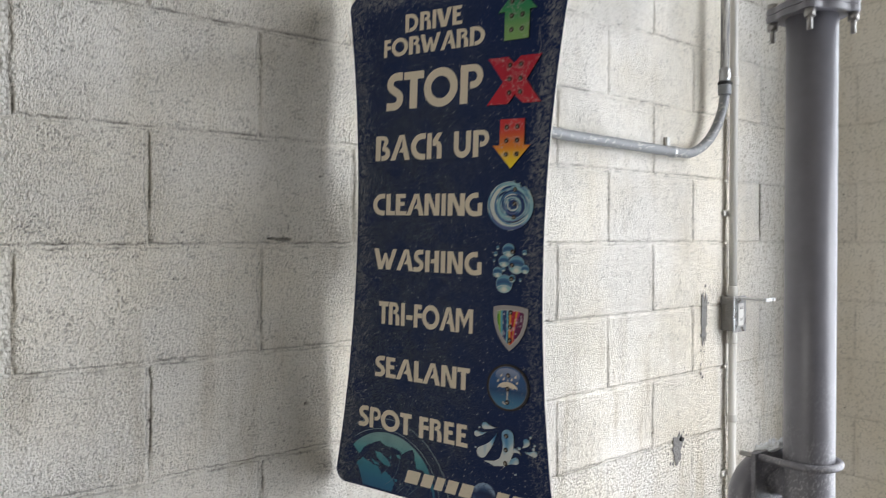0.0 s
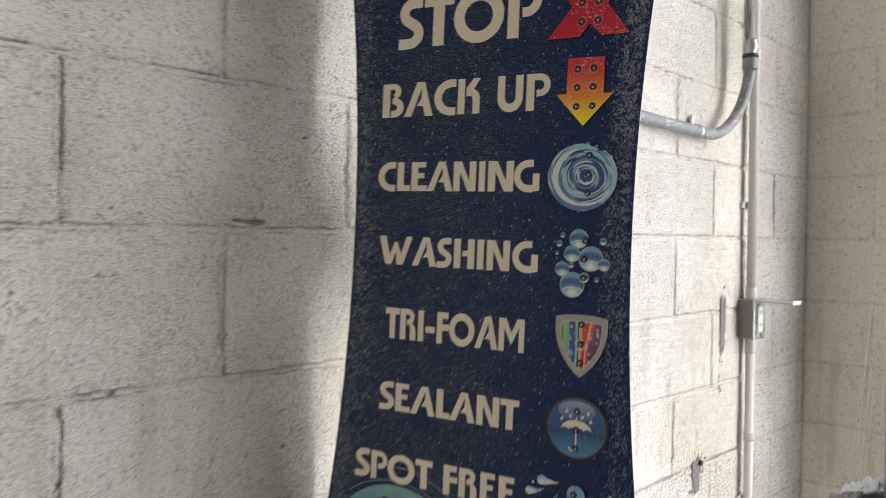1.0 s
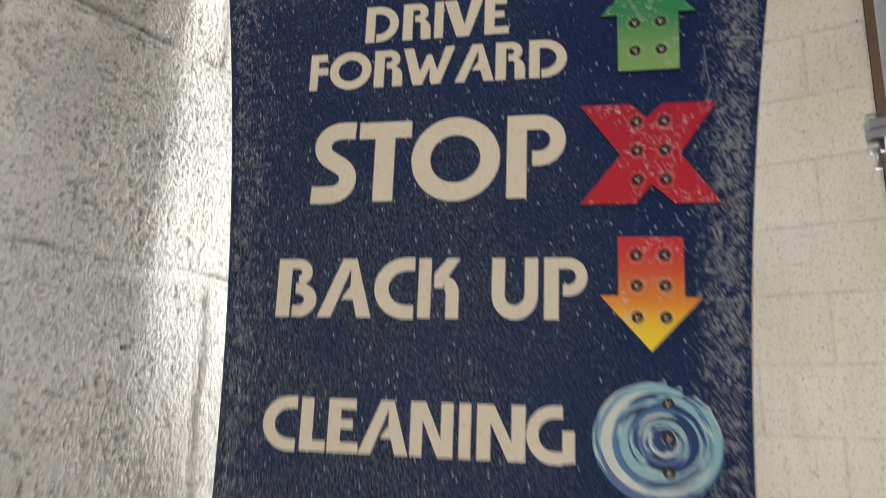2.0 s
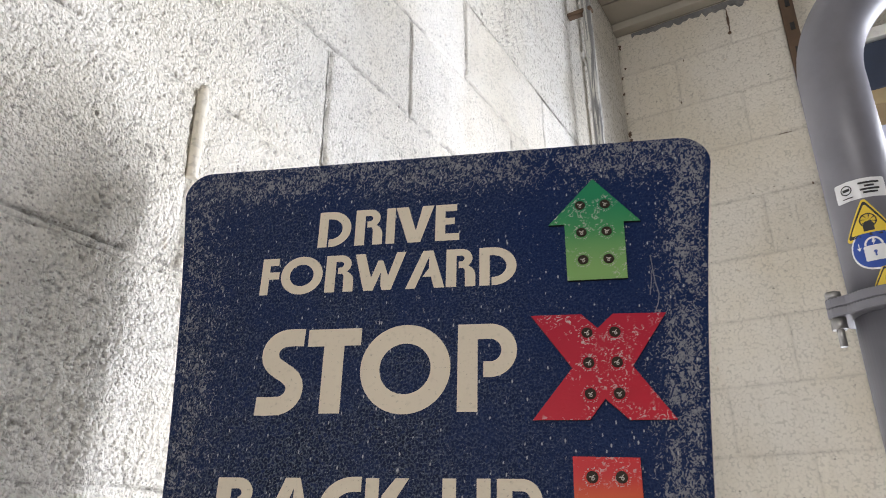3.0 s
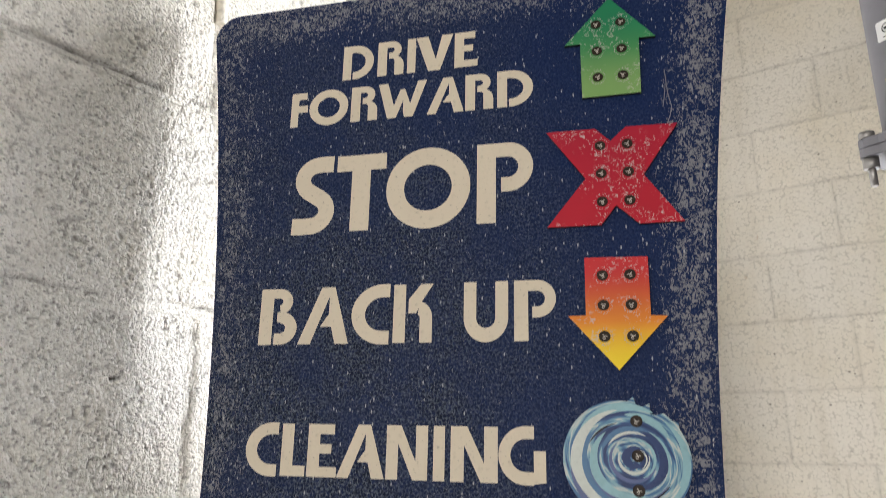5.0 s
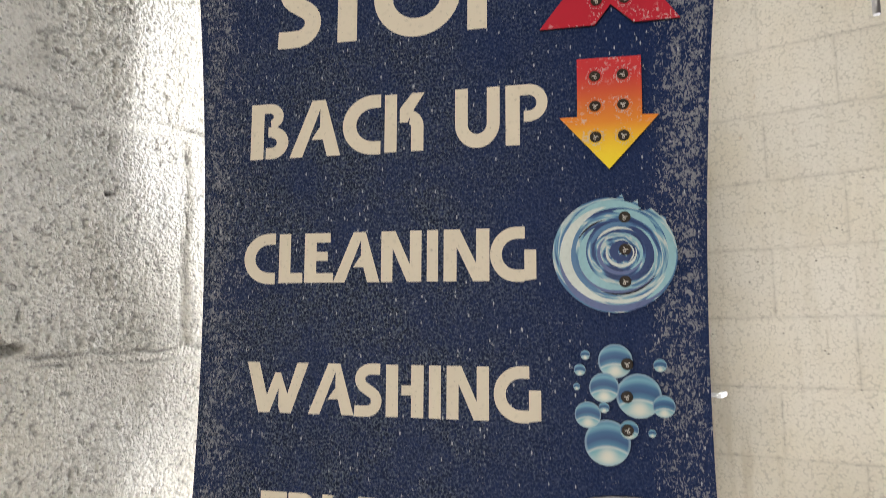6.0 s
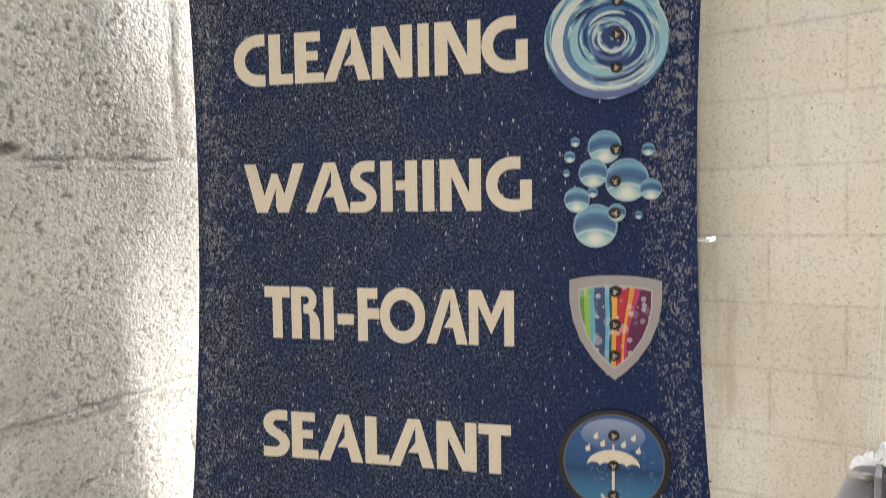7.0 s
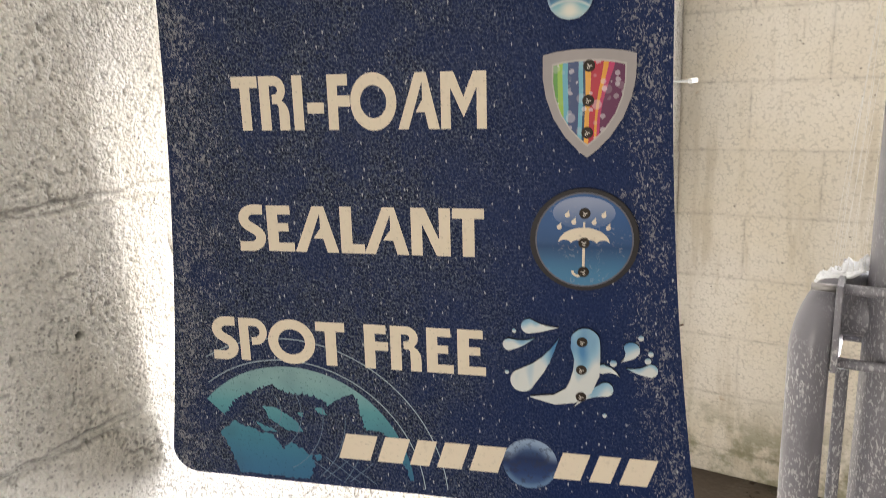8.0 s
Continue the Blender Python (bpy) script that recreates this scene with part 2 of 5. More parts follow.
def sign_print(name, plain_colour=None):
    """Navy printed vinyl, crackled into tiny cells and flaked away towards the rim; with a colour of its own, the same wear on lettering."""
    n = Nodes(name, 0.45)
    n.bsdf.inputs["Specular IOR Level"].default_value = 0.09
    p = n.obj
    x, y = n.axis(p, 0), n.axis(p, 1)
    edge = n.math("ADD", n.math("MULTIPLY", n.math("MULTIPLY", y, y), 0.17), 0.2022)
    side = n.math("SUBTRACT", edge, n.math("ABSOLUTE", x))
    cell, tone = n.cells(n.stretch(p, (1.2, 1.0, 1.0)), 345)
    gap, _ = n.cells(n.stretch(p, (1.2, 1.0, 1.0)), 345, "DISTANCE_TO_EDGE")
    patch = n.noise(p, 16, 3)
    grain = n.noise(p, 520, 2.5, 0.6)
    flake = n.noise(n.stretch(p, (1.5, 1.0, 1.0)), 225, 3.4, 0.64, 1.7)
    flake2 = n.noise(n.stretch(p, (1.0, 1.2, 1.0), (3, 1, 0)), 90, 3.0, 0.6, 0.8)
    right = n.math("MULTIPLY", n.band(y, -0.25, 0.22, 0.66, 1.0), n.math("MULTIPLY", n.band(x, 0.10, 0.17), n.band(side, 0.056, 0.020)))
    left = n.math("MULTIPLY", n.band(x, -0.08, -0.14), n.band(side, 0.085, 0.0))
    top = n.band(y, 0.425, 0.462)
    rim = n.math("MAXIMUM", n.math("MAXIMUM", right, n.math("MULTIPLY", left, 0.85)), n.math("MULTIPLY", top, 0.9))
    rim = n.math("MULTIPLY", n.math("MULTIPLY", rim, n.band(patch, 0.30, 0.52, 0.72, 1.0)), n.band(side, 0.0, 0.009, 0.45, 1.0))
    field = n.math("MULTIPLY_ADD", flake2, 0.24, n.math("MULTIPLY", flake, 0.76))
    low = n.math("SUBTRACT", 0.645, n.math("MULTIPLY", rim, 0.142))
    peeled = n.band(field, low, n.math("ADD", low, 0.008))
    chip, _ = n.cells(n.stretch(p, (2.2, 0.9, 1.0), (0.7, 0.2, 0), (0, 0, 0.35)), 105)
    chips = n.math("MULTIPLY", n.band(chip, 0.17, 0.11), n.band(n.noise(p, 140, 2), 0.47, 0.53))
    deep = n.ramp(n.axis(tone, 0), [(0.0, (0.004, 0.007, 0.024)), (0.7, (0.007, 0.013, 0.048)), (1.0, (0.012, 0.022, 0.072))])
    clean = n.mix(n.band(grain, 0.3, 0.7), (0.0052, 0.0155, 0.066), (0.009, 0.024, 0.092))
    hazy = n.math("MULTIPLY", n.band(patch, 0.34, 0.60, 0.45, 1.0), n.band(x, 0.16, -0.02, 0.22, 1.0))
    hazy = n.math("MULTIPLY", hazy, n.band(y, 0.46, 0.15, 0.45, 1.0))
    net = n.band(gap, 0.20, 0.05)
    base = n.mix(hazy, clean, n.mix(n.math("MULTIPLY", net, n.band(grain, 0.38, 0.62)), deep, (0.105, 0.128, 0.165)))
    spark = n.math("MULTIPLY", n.band(grain, 0.63, 0.68), n.math("MULTIPLY", hazy, net))
    base = n.mix(n.math("MULTIPLY", spark, 0.7), base, (0.30, 0.31, 0.33))
    if plain_colour:
        dirty = tuple(c * 0.88 for c in plain_colour)
        base = n.mix(n.band(n.noise(p, 210, 3), 0.55, 0.75), plain_colour, dirty)
        base = n.mix(n.math("MULTIPLY", n.band(n.noise(p, 420, 2), 0.68, 0.72), 0.5), base, (0.25, 0.22, 0.18))
        return n.done(base, 0.45, n.bump(cell, 0.0004, 0.3))
    col = n.mix(n.math("MULTIPLY", peeled, 0.85), base, n.mix(grain, (0.18, 0.185, 0.21), (0.33, 0.33, 0.34)))
    col = n.mix(n.math("MULTIPLY", chips, 0.85), col, (0.45, 0.46, 0.47))
    height = n.math("SUBTRACT", n.math("MULTIPLY", gap, 0.9), n.math("MULTIPLY", peeled, 0.6))
    return n.done(col, n.band(patch, 0.3, 0.7, 0.38, 0.5), n.bump(height, 0.0012, 0.5))


SIGN_NAVY = sign_print("flaking_navy_vinyl")
LETTER = sign_print("cream_lettering", (0.69, 0.61, 0.485))
SIGN_EDGE = plain("white_panel_edge", (0.58, 0.565, 0.53), 0.6, spec=0.2)
LINE = plain("pale_blue_line", (0.30, 0.38, 0.42), 0.45)
FAINT_LINE = plain("faint_grid_line", (0.10, 0.16, 0.23), 0.45)


def teal_print():
    """Teal ink, paler towards the globe's upper edge, dulled by fine crackle."""
    n = Nodes("printed_teal_sea", 0.45)
    n.bsdf.inputs["Specular IOR Level"].default_value = 0.1
    col = n.ramp(n.band(n.axis(n.obj, 1), -0.485, -0.37), [(0.0, (0.035, 0.13, 0.24)), (0.35, (0.05, 0.19, 0.26)), (0.75, (0.10, 0.29, 0.32)), (1.0, (0.22, 0.36, 0.36))])
    speck = n.noise(n.obj, 420, 3, 0.6)
    gap, _ = n.cells(n.obj, 330, "DISTANCE_TO_EDGE")
    col = n.mix(n.band(speck, 0.60, 0.68, 0.0, 0.55), col, (0.02, 0.05, 0.09))
    return n.done(n.mix(n.band(n.noise(n.obj, 25, 2), 0.4, 0.7, 0.0, 0.25), col, (0.05, 0.10, 0.14)), 0.45, n.bump(gap, 0.0008, 0.4))


TEAL = teal_print()


def ball_paint():
    """A glassy printed ball: pale cap, dark middle, blue foot."""
    n = Nodes("glassy_ball_print", 0.4)
    n.bsdf.inputs["Specular IOR Level"].default_value = 0.12
    p = n.stretch(n.gen, (1, 1, 1), (-0.5, -0.5, 0))
    x, y = n.axis(p, 0), n.axis(p, 1)
    r = n.math("SQRT", n.math("ADD", n.math("MULTIPLY", x, x), n.math("MULTIPLY", y, y)))
    col = n.ramp(n.math("ADD", y, 0.5), [(0.0, (0.07, 0.13, 0.26)), (0.3, (0.025, 0.05, 0.14)), (0.6, (0.018, 0.03, 0.085)), (0.95, (0.06, 0.12, 0.24))])
    cap = n.math("MULTIPLY", n.band(r, 0.24, 0.46), n.band(y, 0.0, 0.25))
    col = n.mix(n.math("MULTIPLY", cap, 0.75), col, (0.30, 0.40, 0.55))
    foot = n.math("MULTIPLY", n.band(r, 0.36, 0.48), n.band(y, 0.0, -0.3))
    col = n.mix(n.math("MULTIPLY", foot, 0.55), col, (0.16, 0.27, 0.42))
    land = n.band(n.noise(n.obj, 150, 4, 0.65), 0.53, 0.57)
    return n.done(n.mix(n.math("MULTIPLY", land, 0.5), col, (0.03, 0.035, 0.06)), 0.4)


def icon_paint(name, stops, axis=1, lo=0.0, hi=1.0, wear=0.6):
    """A printed icon plate whose colour runs along one axis of the sign, scuffed round its lights."""
    n = Nodes(name, 0.42)
    n.bsdf.inputs["Specular IOR Level"].default_value = 0.2
    f = n.band(n.axis(n.obj, axis), lo, hi)
    col = n.ramp(f, stops)
    scuff = n.noise(n.stretch(n.obj, (1, 1, 1)), 210, 4, 0.62, 1.6)
    where = n.noise(n.obj, 45, 2)
    m = n.math("MULTIPLY", n.band(scuff, 0.57, 0.60), n.band(where, 0.46, 0.58))
    col = n.mix(n.math("MULTIPLY", m, wear), col, (0.55, 0.50, 0.48))
    return n.done(col, 0.4, n.bump(scuff, 0.0003, 0.5))


GREEN = icon_paint("green_arrow_print", [(0.0, (0.20, 0.36, 0.12)), (0.55, (0.06, 0.25, 0.09)), (1.0, (0.015, 0.20, 0.09))], 1, 0.36, 0.43)
RED = icon_paint("red_cross_print", [(0.0, (0.46, 0.012, 0.03)), (1.0, (0.40, 0.012, 0.035))], 1, 0.24, 0.33, 0.85)
SUNSET = icon_paint("red_to_yellow_arrow_print", [(0.0, (0.85, 0.62, 0.02)), (0.4, (0.72, 0.24, 0.02)), (1.0, (0.55, 0.03, 0.035))], 1, 0.135, 0.212)
PLATE_SIDE = plain("dark_plate_edge", (0.02, 0.02, 0.026), 0.6, spec=0.15)


def swirl_paint():
    n = Nodes("swirling_water_print", 0.3)
    n.bsdf.inputs["Specular IOR Level"].default_value = 0.15
    p = n.stretch(n.obj, (1, 1, 1), (-0.1405, -0.0685, 0))
    x, y = n.axis(p, 0), n.axis(p, 1)
    xo = n.math("MULTIPLY_ADD", y, 0.12, n.math("SUBTRACT", x, 0.001))
    r = n.math("SQRT", n.math("ADD", n.math("MULTIPLY", xo, xo), n.math("MULTIPLY", n.math("MULTIPLY", y, y), 1.2)))
    safe = n.math("MAXIMUM", r, 0.0005)
    streak = n.t.nodes.new("ShaderNodeCombineXYZ")
    n.put(n.math("MULTIPLY", r, 205.0), streak.inputs[0])
    n.put(n.math("MULTIPLY", n.math("DIVIDE", xo, safe), 0.75), streak.inputs[1])
    n.put(n.math("MULTIPLY", n.math("DIVIDE", y, safe), 0.75), streak.inputs[2])
    v = n.noise(streak.outputs[0], 1.0, 3, 0.5, 0.0)
    outer = n.band(r, 0.014, 0.042, -0.05, 0.07)
    lit = n.band(xo, 0.02, -0.03, 0.0, 0.04)
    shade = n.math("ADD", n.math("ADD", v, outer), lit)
    col = n.ramp(shade, [(0.38, (0.012, 0.03, 0.11)), (0.46, (0.03, 0.075, 0.20)), (0.50, (0.08, 0.20, 0.34)), (0.545, (0.20, 0.37, 0.45)), (0.58, (0.54, 0.56, 0.52)), (0.62, (0.24, 0.41, 0.47)), (0.68, (0.06, 0.15, 0.29))])
    return n.done(col, 0.32)


def bubble_paint():
    n = Nodes("glossy_bubble_print", 0.25)
    n.bsdf.inputs["Specular IOR Level"].default_value = 0.15
    p = n.stretch(n.gen, (1, 1, 1), (-0.5, -0.5, 0))
    x, y = n.axis(p, 0), n.axis(p, 1)
    r = n.math("SQRT", n.math("ADD", n.math("MULTIPLY", x, x), n.math("MULTIPLY", y, y)))
    arc = n.math("MULTIPLY_ADD", n.math("MULTIPLY", x, x), 0.7, y)
    col = n.ramp(n.math("ADD", arc, 0.5), [(0.0, (0.22, 0.40, 0.44)), (0.16, (0.40, 0.52, 0.50)), (0.30, (0.24, 0.42, 0.46)), (0.36, (0.16, 0.36, 0.43)), (0.41, (0.46, 0.53, 0.53)), (0.46, (0.07, 0.20, 0.32)), (0.60, (0.03, 0.085, 0.20)), (0.74, (0.04, 0.12, 0.25)), (0.86, (0.15, 0.34, 0.44)), (0.97, (0.06, 0.17, 0.30))])
    yb = n.math("ADD", y, 0.30)
    glow = n.math("SQRT", n.math("ADD", n.math("MULTIPLY", x, x), n.math("MULTIPLY", yb, yb)))
    col = n.mix(n.band(glow, 0.28, 0.03, 0.0, 0.92), col, (0.68, 0.66, 0.57))
    col = n.mix(n.math("MULTIPLY", n.band(r, 0.43, 0.475), 0.55), col, (0.30, 0.42, 0.50))
    return n.done(col, 0.35)


def drop_paint():
    n = Nodes("pale_blue_water_print", 0.3)
    n.bsdf.inputs["Specular IOR Level"].default_value = 0.15
    f = n.math("MULTIPLY_ADD", n.axis(n.gen, 1), -0.5, 0.85)
    g = n.noise(n.stretch(n.obj, (1, 0.4, 1), (0, 0, 0), (0, 0, 0.7)), 60, 1)
    col = n.ramp(n.math("MULTIPLY_ADD", g, 0.5, n.math("MULTIPLY", f, 0.5)), [(0.40, (0.07, 0.21, 0.40)), (0.50, (0.26, 0.43, 0.55)), (0.58, (0.58, 0.61, 0.60))])
    return n.done(col, 0.32)


def rainbow_paint():
    n = Nodes("rainbow_stripe_print", 0.3)
    n.bsdf.inputs["Specular IOR Level"].default_value = 0.15
    y = n.axis(n.obj, 1)
    d = n.math("SUBTRACT", n.axis(n.obj, 0), 0.1455)
    inner = n.band(y, -0.112, -0.160, 1.0, 2.1)
    bent = n.math("ADD", n.math("MINIMUM", d, 0.0), n.math("MULTIPLY", n.math("MAXIMUM", d, 0.0), inner))
    v = n.math("MULTIPLY_ADD", bent, 19.0, 0.5)
    v = n.math("MULTIPLY_ADD", n.math("SUBTRACT", n.noise(n.obj, 30, 1), 0.5), 0.05, v)
    stripes = [(0.0, (0.07, 0.24, 0.03)), (0.08, (0.24, 0.42, 0.05)), (0.15, (0.10, 0.33, 0.42)), (0.22, (0.025, 0.05, 0.14)), (0.36, (0.12, 0.36, 0.46)), (0.42, (0.015, 0.05, 0.11)), (0.45, (0.66, 0.33, 0.05)),
               (0.53, (0.40, 0.015, 0.035)), (0.69, (0.64, 0.28, 0.03)), (0.76, (0.44, 0.03, 0.11)), (0.84, (0.10, 0.012, 0.06))]
    col = n.ramp(v, stripes)
    for node in n.t.nodes:
        if node.type == "VALTORGB":
            node.color_ramp.interpolation = "CONSTANT"
    for scale, size, amount in ((210, 0.45, 0.5), (105, 0.40, 0.32)):
        spot, tone = n.cells(n.obj, scale)
        there = n.math("MULTIPLY", n.band(spot, size, size - 0.05), n.band(n.axis(tone, 0), 0.55, 0.9, 0.0, amount))
        col = n.mix(there, col, (0.66, 0.62, 0.66))
    return n.done(col, 0.3)


SWIRL, BUBBLE, DROP, RAINBOW = swirl_paint(), bubble_paint(), drop_paint(), rainbow_paint()
SHIELD_METAL = plain("brushed_shield_grey", (0.34, 0.315, 0.31), 0.45, 0, 0.3, 30, spec=0.12)
SHIELD_LIP = plain("pale_shield_lip", (0.46, 0.43, 0.41), 0.45, 0, 0.2, 60, spec=0.12)
BADGE_BLUE = icon_paint("blue_badge_print", [(0.0, (0.055, 0.19, 0.33)), (0.42, (0.012, 0.05, 0.14)), (0.5, (0.02, 0.07, 0.18)), (1.0, (0.025, 0.09, 0.24))], 1, -0.285, -0.21, 0.2)
CLOUD_BLUE = icon_paint("cloud_blue_print", [(0.0, (0.06, 0.12, 0.26)), (1.0, (0.24, 0.29, 0.42))], 1, -0.237, -0.213, 0.1)
BADGE_EDGE = plain("black_badge_edge", (0.022, 0.020, 0.021), 0.5, 0, 0.8, 260, spec=0.2)
BADGE_RIM = plain("dull_grey_badge_rim", (0.11, 0.11, 0.135), 0.45, 0, 0.3, 120, spec=0.2)
GLOBE_BALL = ball_paint()
LED_CUP = plain("brown_black_light_cup", (0.034, 0.025, 0.019), 0.5, 0, 0.4, 300, spec=0.15)
LED_CHIP = plain("silver_light_chip", (0.52, 0.47, 0.42), 0.45)
YELLOW = plain("yellow_sticker", (0.72, 0.52, 0.04), 0.4, 0, 0.06)
STICKER_WHITE = plain("white_sticker", (0.72, 0.72, 0.73), 0.4, 0, 0.05)
STICKER_BLUE = plain("blue_sticker", (0.015, 0.06, 0.32), 0.4, 0, 0.08)
STICKER_BLACK = plain("black_sticker_print", (0.02, 0.02, 0.022), 0.5)


# ---- building helpers ----
def mesh_of(name, bm, *materials):
    me = bpy.data.meshes.new(name)
    bm.to_mesh(me)
    bm.free()
    for m in materials:
        me.materials.append(m)
    return me


def part(name, bm, material, parent, label=""):
    """One mesh under a thing or a part."""
    mats = material if isinstance(material, (list, tuple)) else [material]
    ob = new(name, mesh_of(name, bm, *mats))
    ob.parent = parent
    return tagged(ob, label)


def thing(name, label, category, at=(0, 0, 0), group=""):
    ob = new(name)
    ob.matrix_world = at if isinstance(at, Matrix) else Matrix.Translation(at)
    return tagged(ob, label, category, group)


def structure(name, bm, material, label):
    mats = material if isinstance(material, (list, tuple)) else [material]
    return tagged(new(name, mesh_of(name, bm, *mats)), label, name.split("_")[0], kind="structure")


def box(lo, hi, bm=None, bevel=0.0):
    bm = bm or bmesh.new()
    c = [(a + b) / 2 for a, b in zip(lo, hi)]
    s = [b - a for a, b in zip(lo, hi)]
    made = bmesh.ops.create_cube(bm, size=1.0, matrix=Matrix.LocRotScale(c, None, s))
    if bevel:
        edges = {e for v in made["verts"] for e in v.link_edges}
        bmesh.ops.bevel(bm, geom=list(edges), offset=bevel, segments=2, affect="EDGES", profile=0.5)
    return bm


def tube(points, radius, bm=None, sides=24, caps=True, ring=None):
    """A round tube along points; ring(i) may scale the radius along the way."""
    bm = bm or bmesh.new()
    pts = [Vector(p) for p in points]
    rings, ref = [], None
    for i, p in enumerate(pts):
        d = (pts[min(i + 1, len(pts) - 1)] - pts[max(i - 1, 0)]).normalized()
        if ref is None:
            ref = d.orthogonal().normalized()
        ref = (ref - d * ref.dot(d)).normalized()
        side = d.cross(ref)
        r = radius * (ring(i) if ring else 1.0)
        rings.append([bm.verts.new(p + r * (math.cos(a) * ref + math.sin(a) * side)) for a in (2 * math.pi * k / sides for k in range(sides))])
    for a, b in zip(rings, rings[1:]):
        for k in range(sides):
            f = bm.faces.new((a[k], a[(k + 1) % sides], b[(k + 1) % sides], b[k]))
            f.smooth = True
    if caps:
        bm.faces.new(rings[0][::-1])
        bm.faces.new(rings[-1])
    return bm


def arc(centre, a, b, start, end, steps=14):
    """Points on an arc in the plane of the vectors a and b, in degrees."""
    c, a, b = Vector(centre), Vector(a), Vector(b)
    return [c + a * math.cos(radians(start + (end - start) * k / steps)) + b * math.sin(radians(start + (end - start) * k / steps)) for k in range(steps + 1)]


def plate(outline, z0, z1, bm=None, side_slot=0):
    """A flat plate with any outline between two heights."""
    bm = bm or bmesh.new()
    top = [bm.verts.new((x, y, z1)) for x, y in outline]
    face = bm.faces.new(top)
    face.normal_update()
    if face.normal.z < 0:
        face.normal_flip()
    if z1 - z0 > 1e-6:
        low = [bm.verts.new((x, y, z0)) for x, y in outline]
        back = bm.faces.new(low)
        back.normal_update()
        if back.normal.z > 0:
            back.normal_flip()
        back.material_index = side_slot
        for k in range(len(top)):
            j = (k + 1) % len(top)
            f = bm.faces.new((top[k], low[k], low[j], top[j]))
            f.material_index = side_slot
    bmesh.ops.recalc_face_normals(bm, faces=bm.faces[:]) if z1 - z0 > 1e-6 else None
    return bm


def disc(cx, cy, rx, ry=None, steps=40):
    ry = ry or rx
    return [(cx + rx * math.cos(2 * math.pi * k / steps), cy + ry * math.sin(2 * math.pi * k / steps)) for k in range(steps)]


# ---- the wash bay: floor, walls, ceiling ----
COURSE, HALF, JOINT_Z, JOINT_Y = 0.2032, 0.2032, 1.513, 0.30

structure("floor", box((-0.2, ROOM_BACK - 0.2, -0.15), (ROOM_W + 0.2, END_Y + 0.2, 0.0)), FLOOR, "damp brown concrete floor of a car wash bay")
structure("ground", box((-40, -60, -0.3), (40, 60, -0.154)), OUTSIDE, "pale concrete ground outside the bay")

wall_left = structure("wall_left", box((-0.2, ROOM_BACK, 0.0), (-0.012, END_Y + 0.2, CEIL)), ROUGH_PAINT, "white painted concrete block side wall")
# unseen wall, added to close the bay and kept dark to cut bounce light
structure("wall_right", box((ROOM_W, ROOM_BACK, 0.0), (ROOM_W + 0.2, END_Y + 0.2, CEIL)), GREY_PAINT, "unseen dark grey wall across the bay")
wall_end = structure("wall_end", box((-0.012, END_Y + 0.012, 0.0), (DOOR_X0, END_Y + 0.2, CEIL)), SMOOTH_PAINT, "cream painted concrete block end wall beside the doorway")
structure("wall_end_far", box((DOOR_X1, END_Y, 0.0), (ROOM_W, END_Y + 0.2, CEIL)), SMOOTH_PAINT, "cream painted block pier beside the doorway")
structure("wall_end_head", box((DOOR_X0, END_Y + 0.03, 3.30), (DOOR_X1, END_Y + 0.2, CEIL)), SMOOTH_PAINT, "cream painted wall over the doorway")
structure("wall_back", box((-0.2, ROOM_BACK - 0.2, 0.0), (0.3, ROOM_BACK, CEIL)), SMOOTH_PAINT, "cream painted wall beside the entrance")
structure("wall_back_far", box((2.7, ROOM_BACK - 0.2, 0.0), (ROOM_W + 0.2, ROOM_BACK, CEIL)), SMOOTH_PAINT, "cream painted wall beside the entrance")
structure("wall_back_head", box((0.3, ROOM_BACK - 0.2, 2.55), (2.7, ROOM_BACK, CEIL)), SMOOTH_PAINT, "cream painted wall over the entrance")

bm = box((-0.2, ROOM_BACK - 0.2, CEIL + 0.02), (ROOM_W + 0.2, END_Y + 0.2, CEIL + 0.15))
for k in range(84):
    y0 = END_Y - 0.02 - 0.145 * (k + 1)
    if y0 > ROOM_BACK:
        box((0.0, y0, CEIL), (ROOM_W, y0 + 0.138, CEIL + 0.021), bm)
structure("ceiling", bm, CEILING_PAINT, "cream painted board ceiling with dark nail marks")
structure("trim_ceiling", box((0.0, END_Y - 0.05, CEIL - 0.035), (DOOR_X0, END_Y - 0.002, CEIL - 0.002), None, 0.004), CEILING_PAINT, "cream painted timber batten under the ceiling")

lintel = thing("door_header", "dark blue steel door header with tan board and white trim", "door header", (0, END_Y, 0))
part("beam", box((DOOR_X0 + 0.06, 0.05, 3.03), (DOOR_X1, 0.17, 3.21), None, 0.006), BLUE_BEAM, lintel, "dark blue steel beam")
part("board", box((DOOR_X0 + 0.06, 0.04, 2.97), (DOOR_X1, 0.19, 3.026), None, 0.004), TAN_WOOD, lintel, "tan timber board under the beam")
part("trim", box((DOOR_X0 + 0.06, 0.035, 3.214), (DOOR_X1, 0.16, 3.255), None, 0.004), WHITE_PLASTIC, lintel, "white painted trim")

track = thing("door_track", "rusty brown steel door track with slotted bolt holes", "door track", (DOOR_X0, END_Y, 0))
bm = box((0.002, -0.02, 0.0), (0.008, 0.08, CEIL - 0.01))
box((0.008, -0.02, 0.0), (0.045, -0.014, CEIL - 0.01), bm)
part("rail", bm, RUST_TRACK, track)
for k in range(6):
    part("slot", box((0.02, -0.023, 2.9 + 0.1 * k), (0.034, -0.0205, 2.93 + 0.1 * k)), BLACK_RUBBER, track)


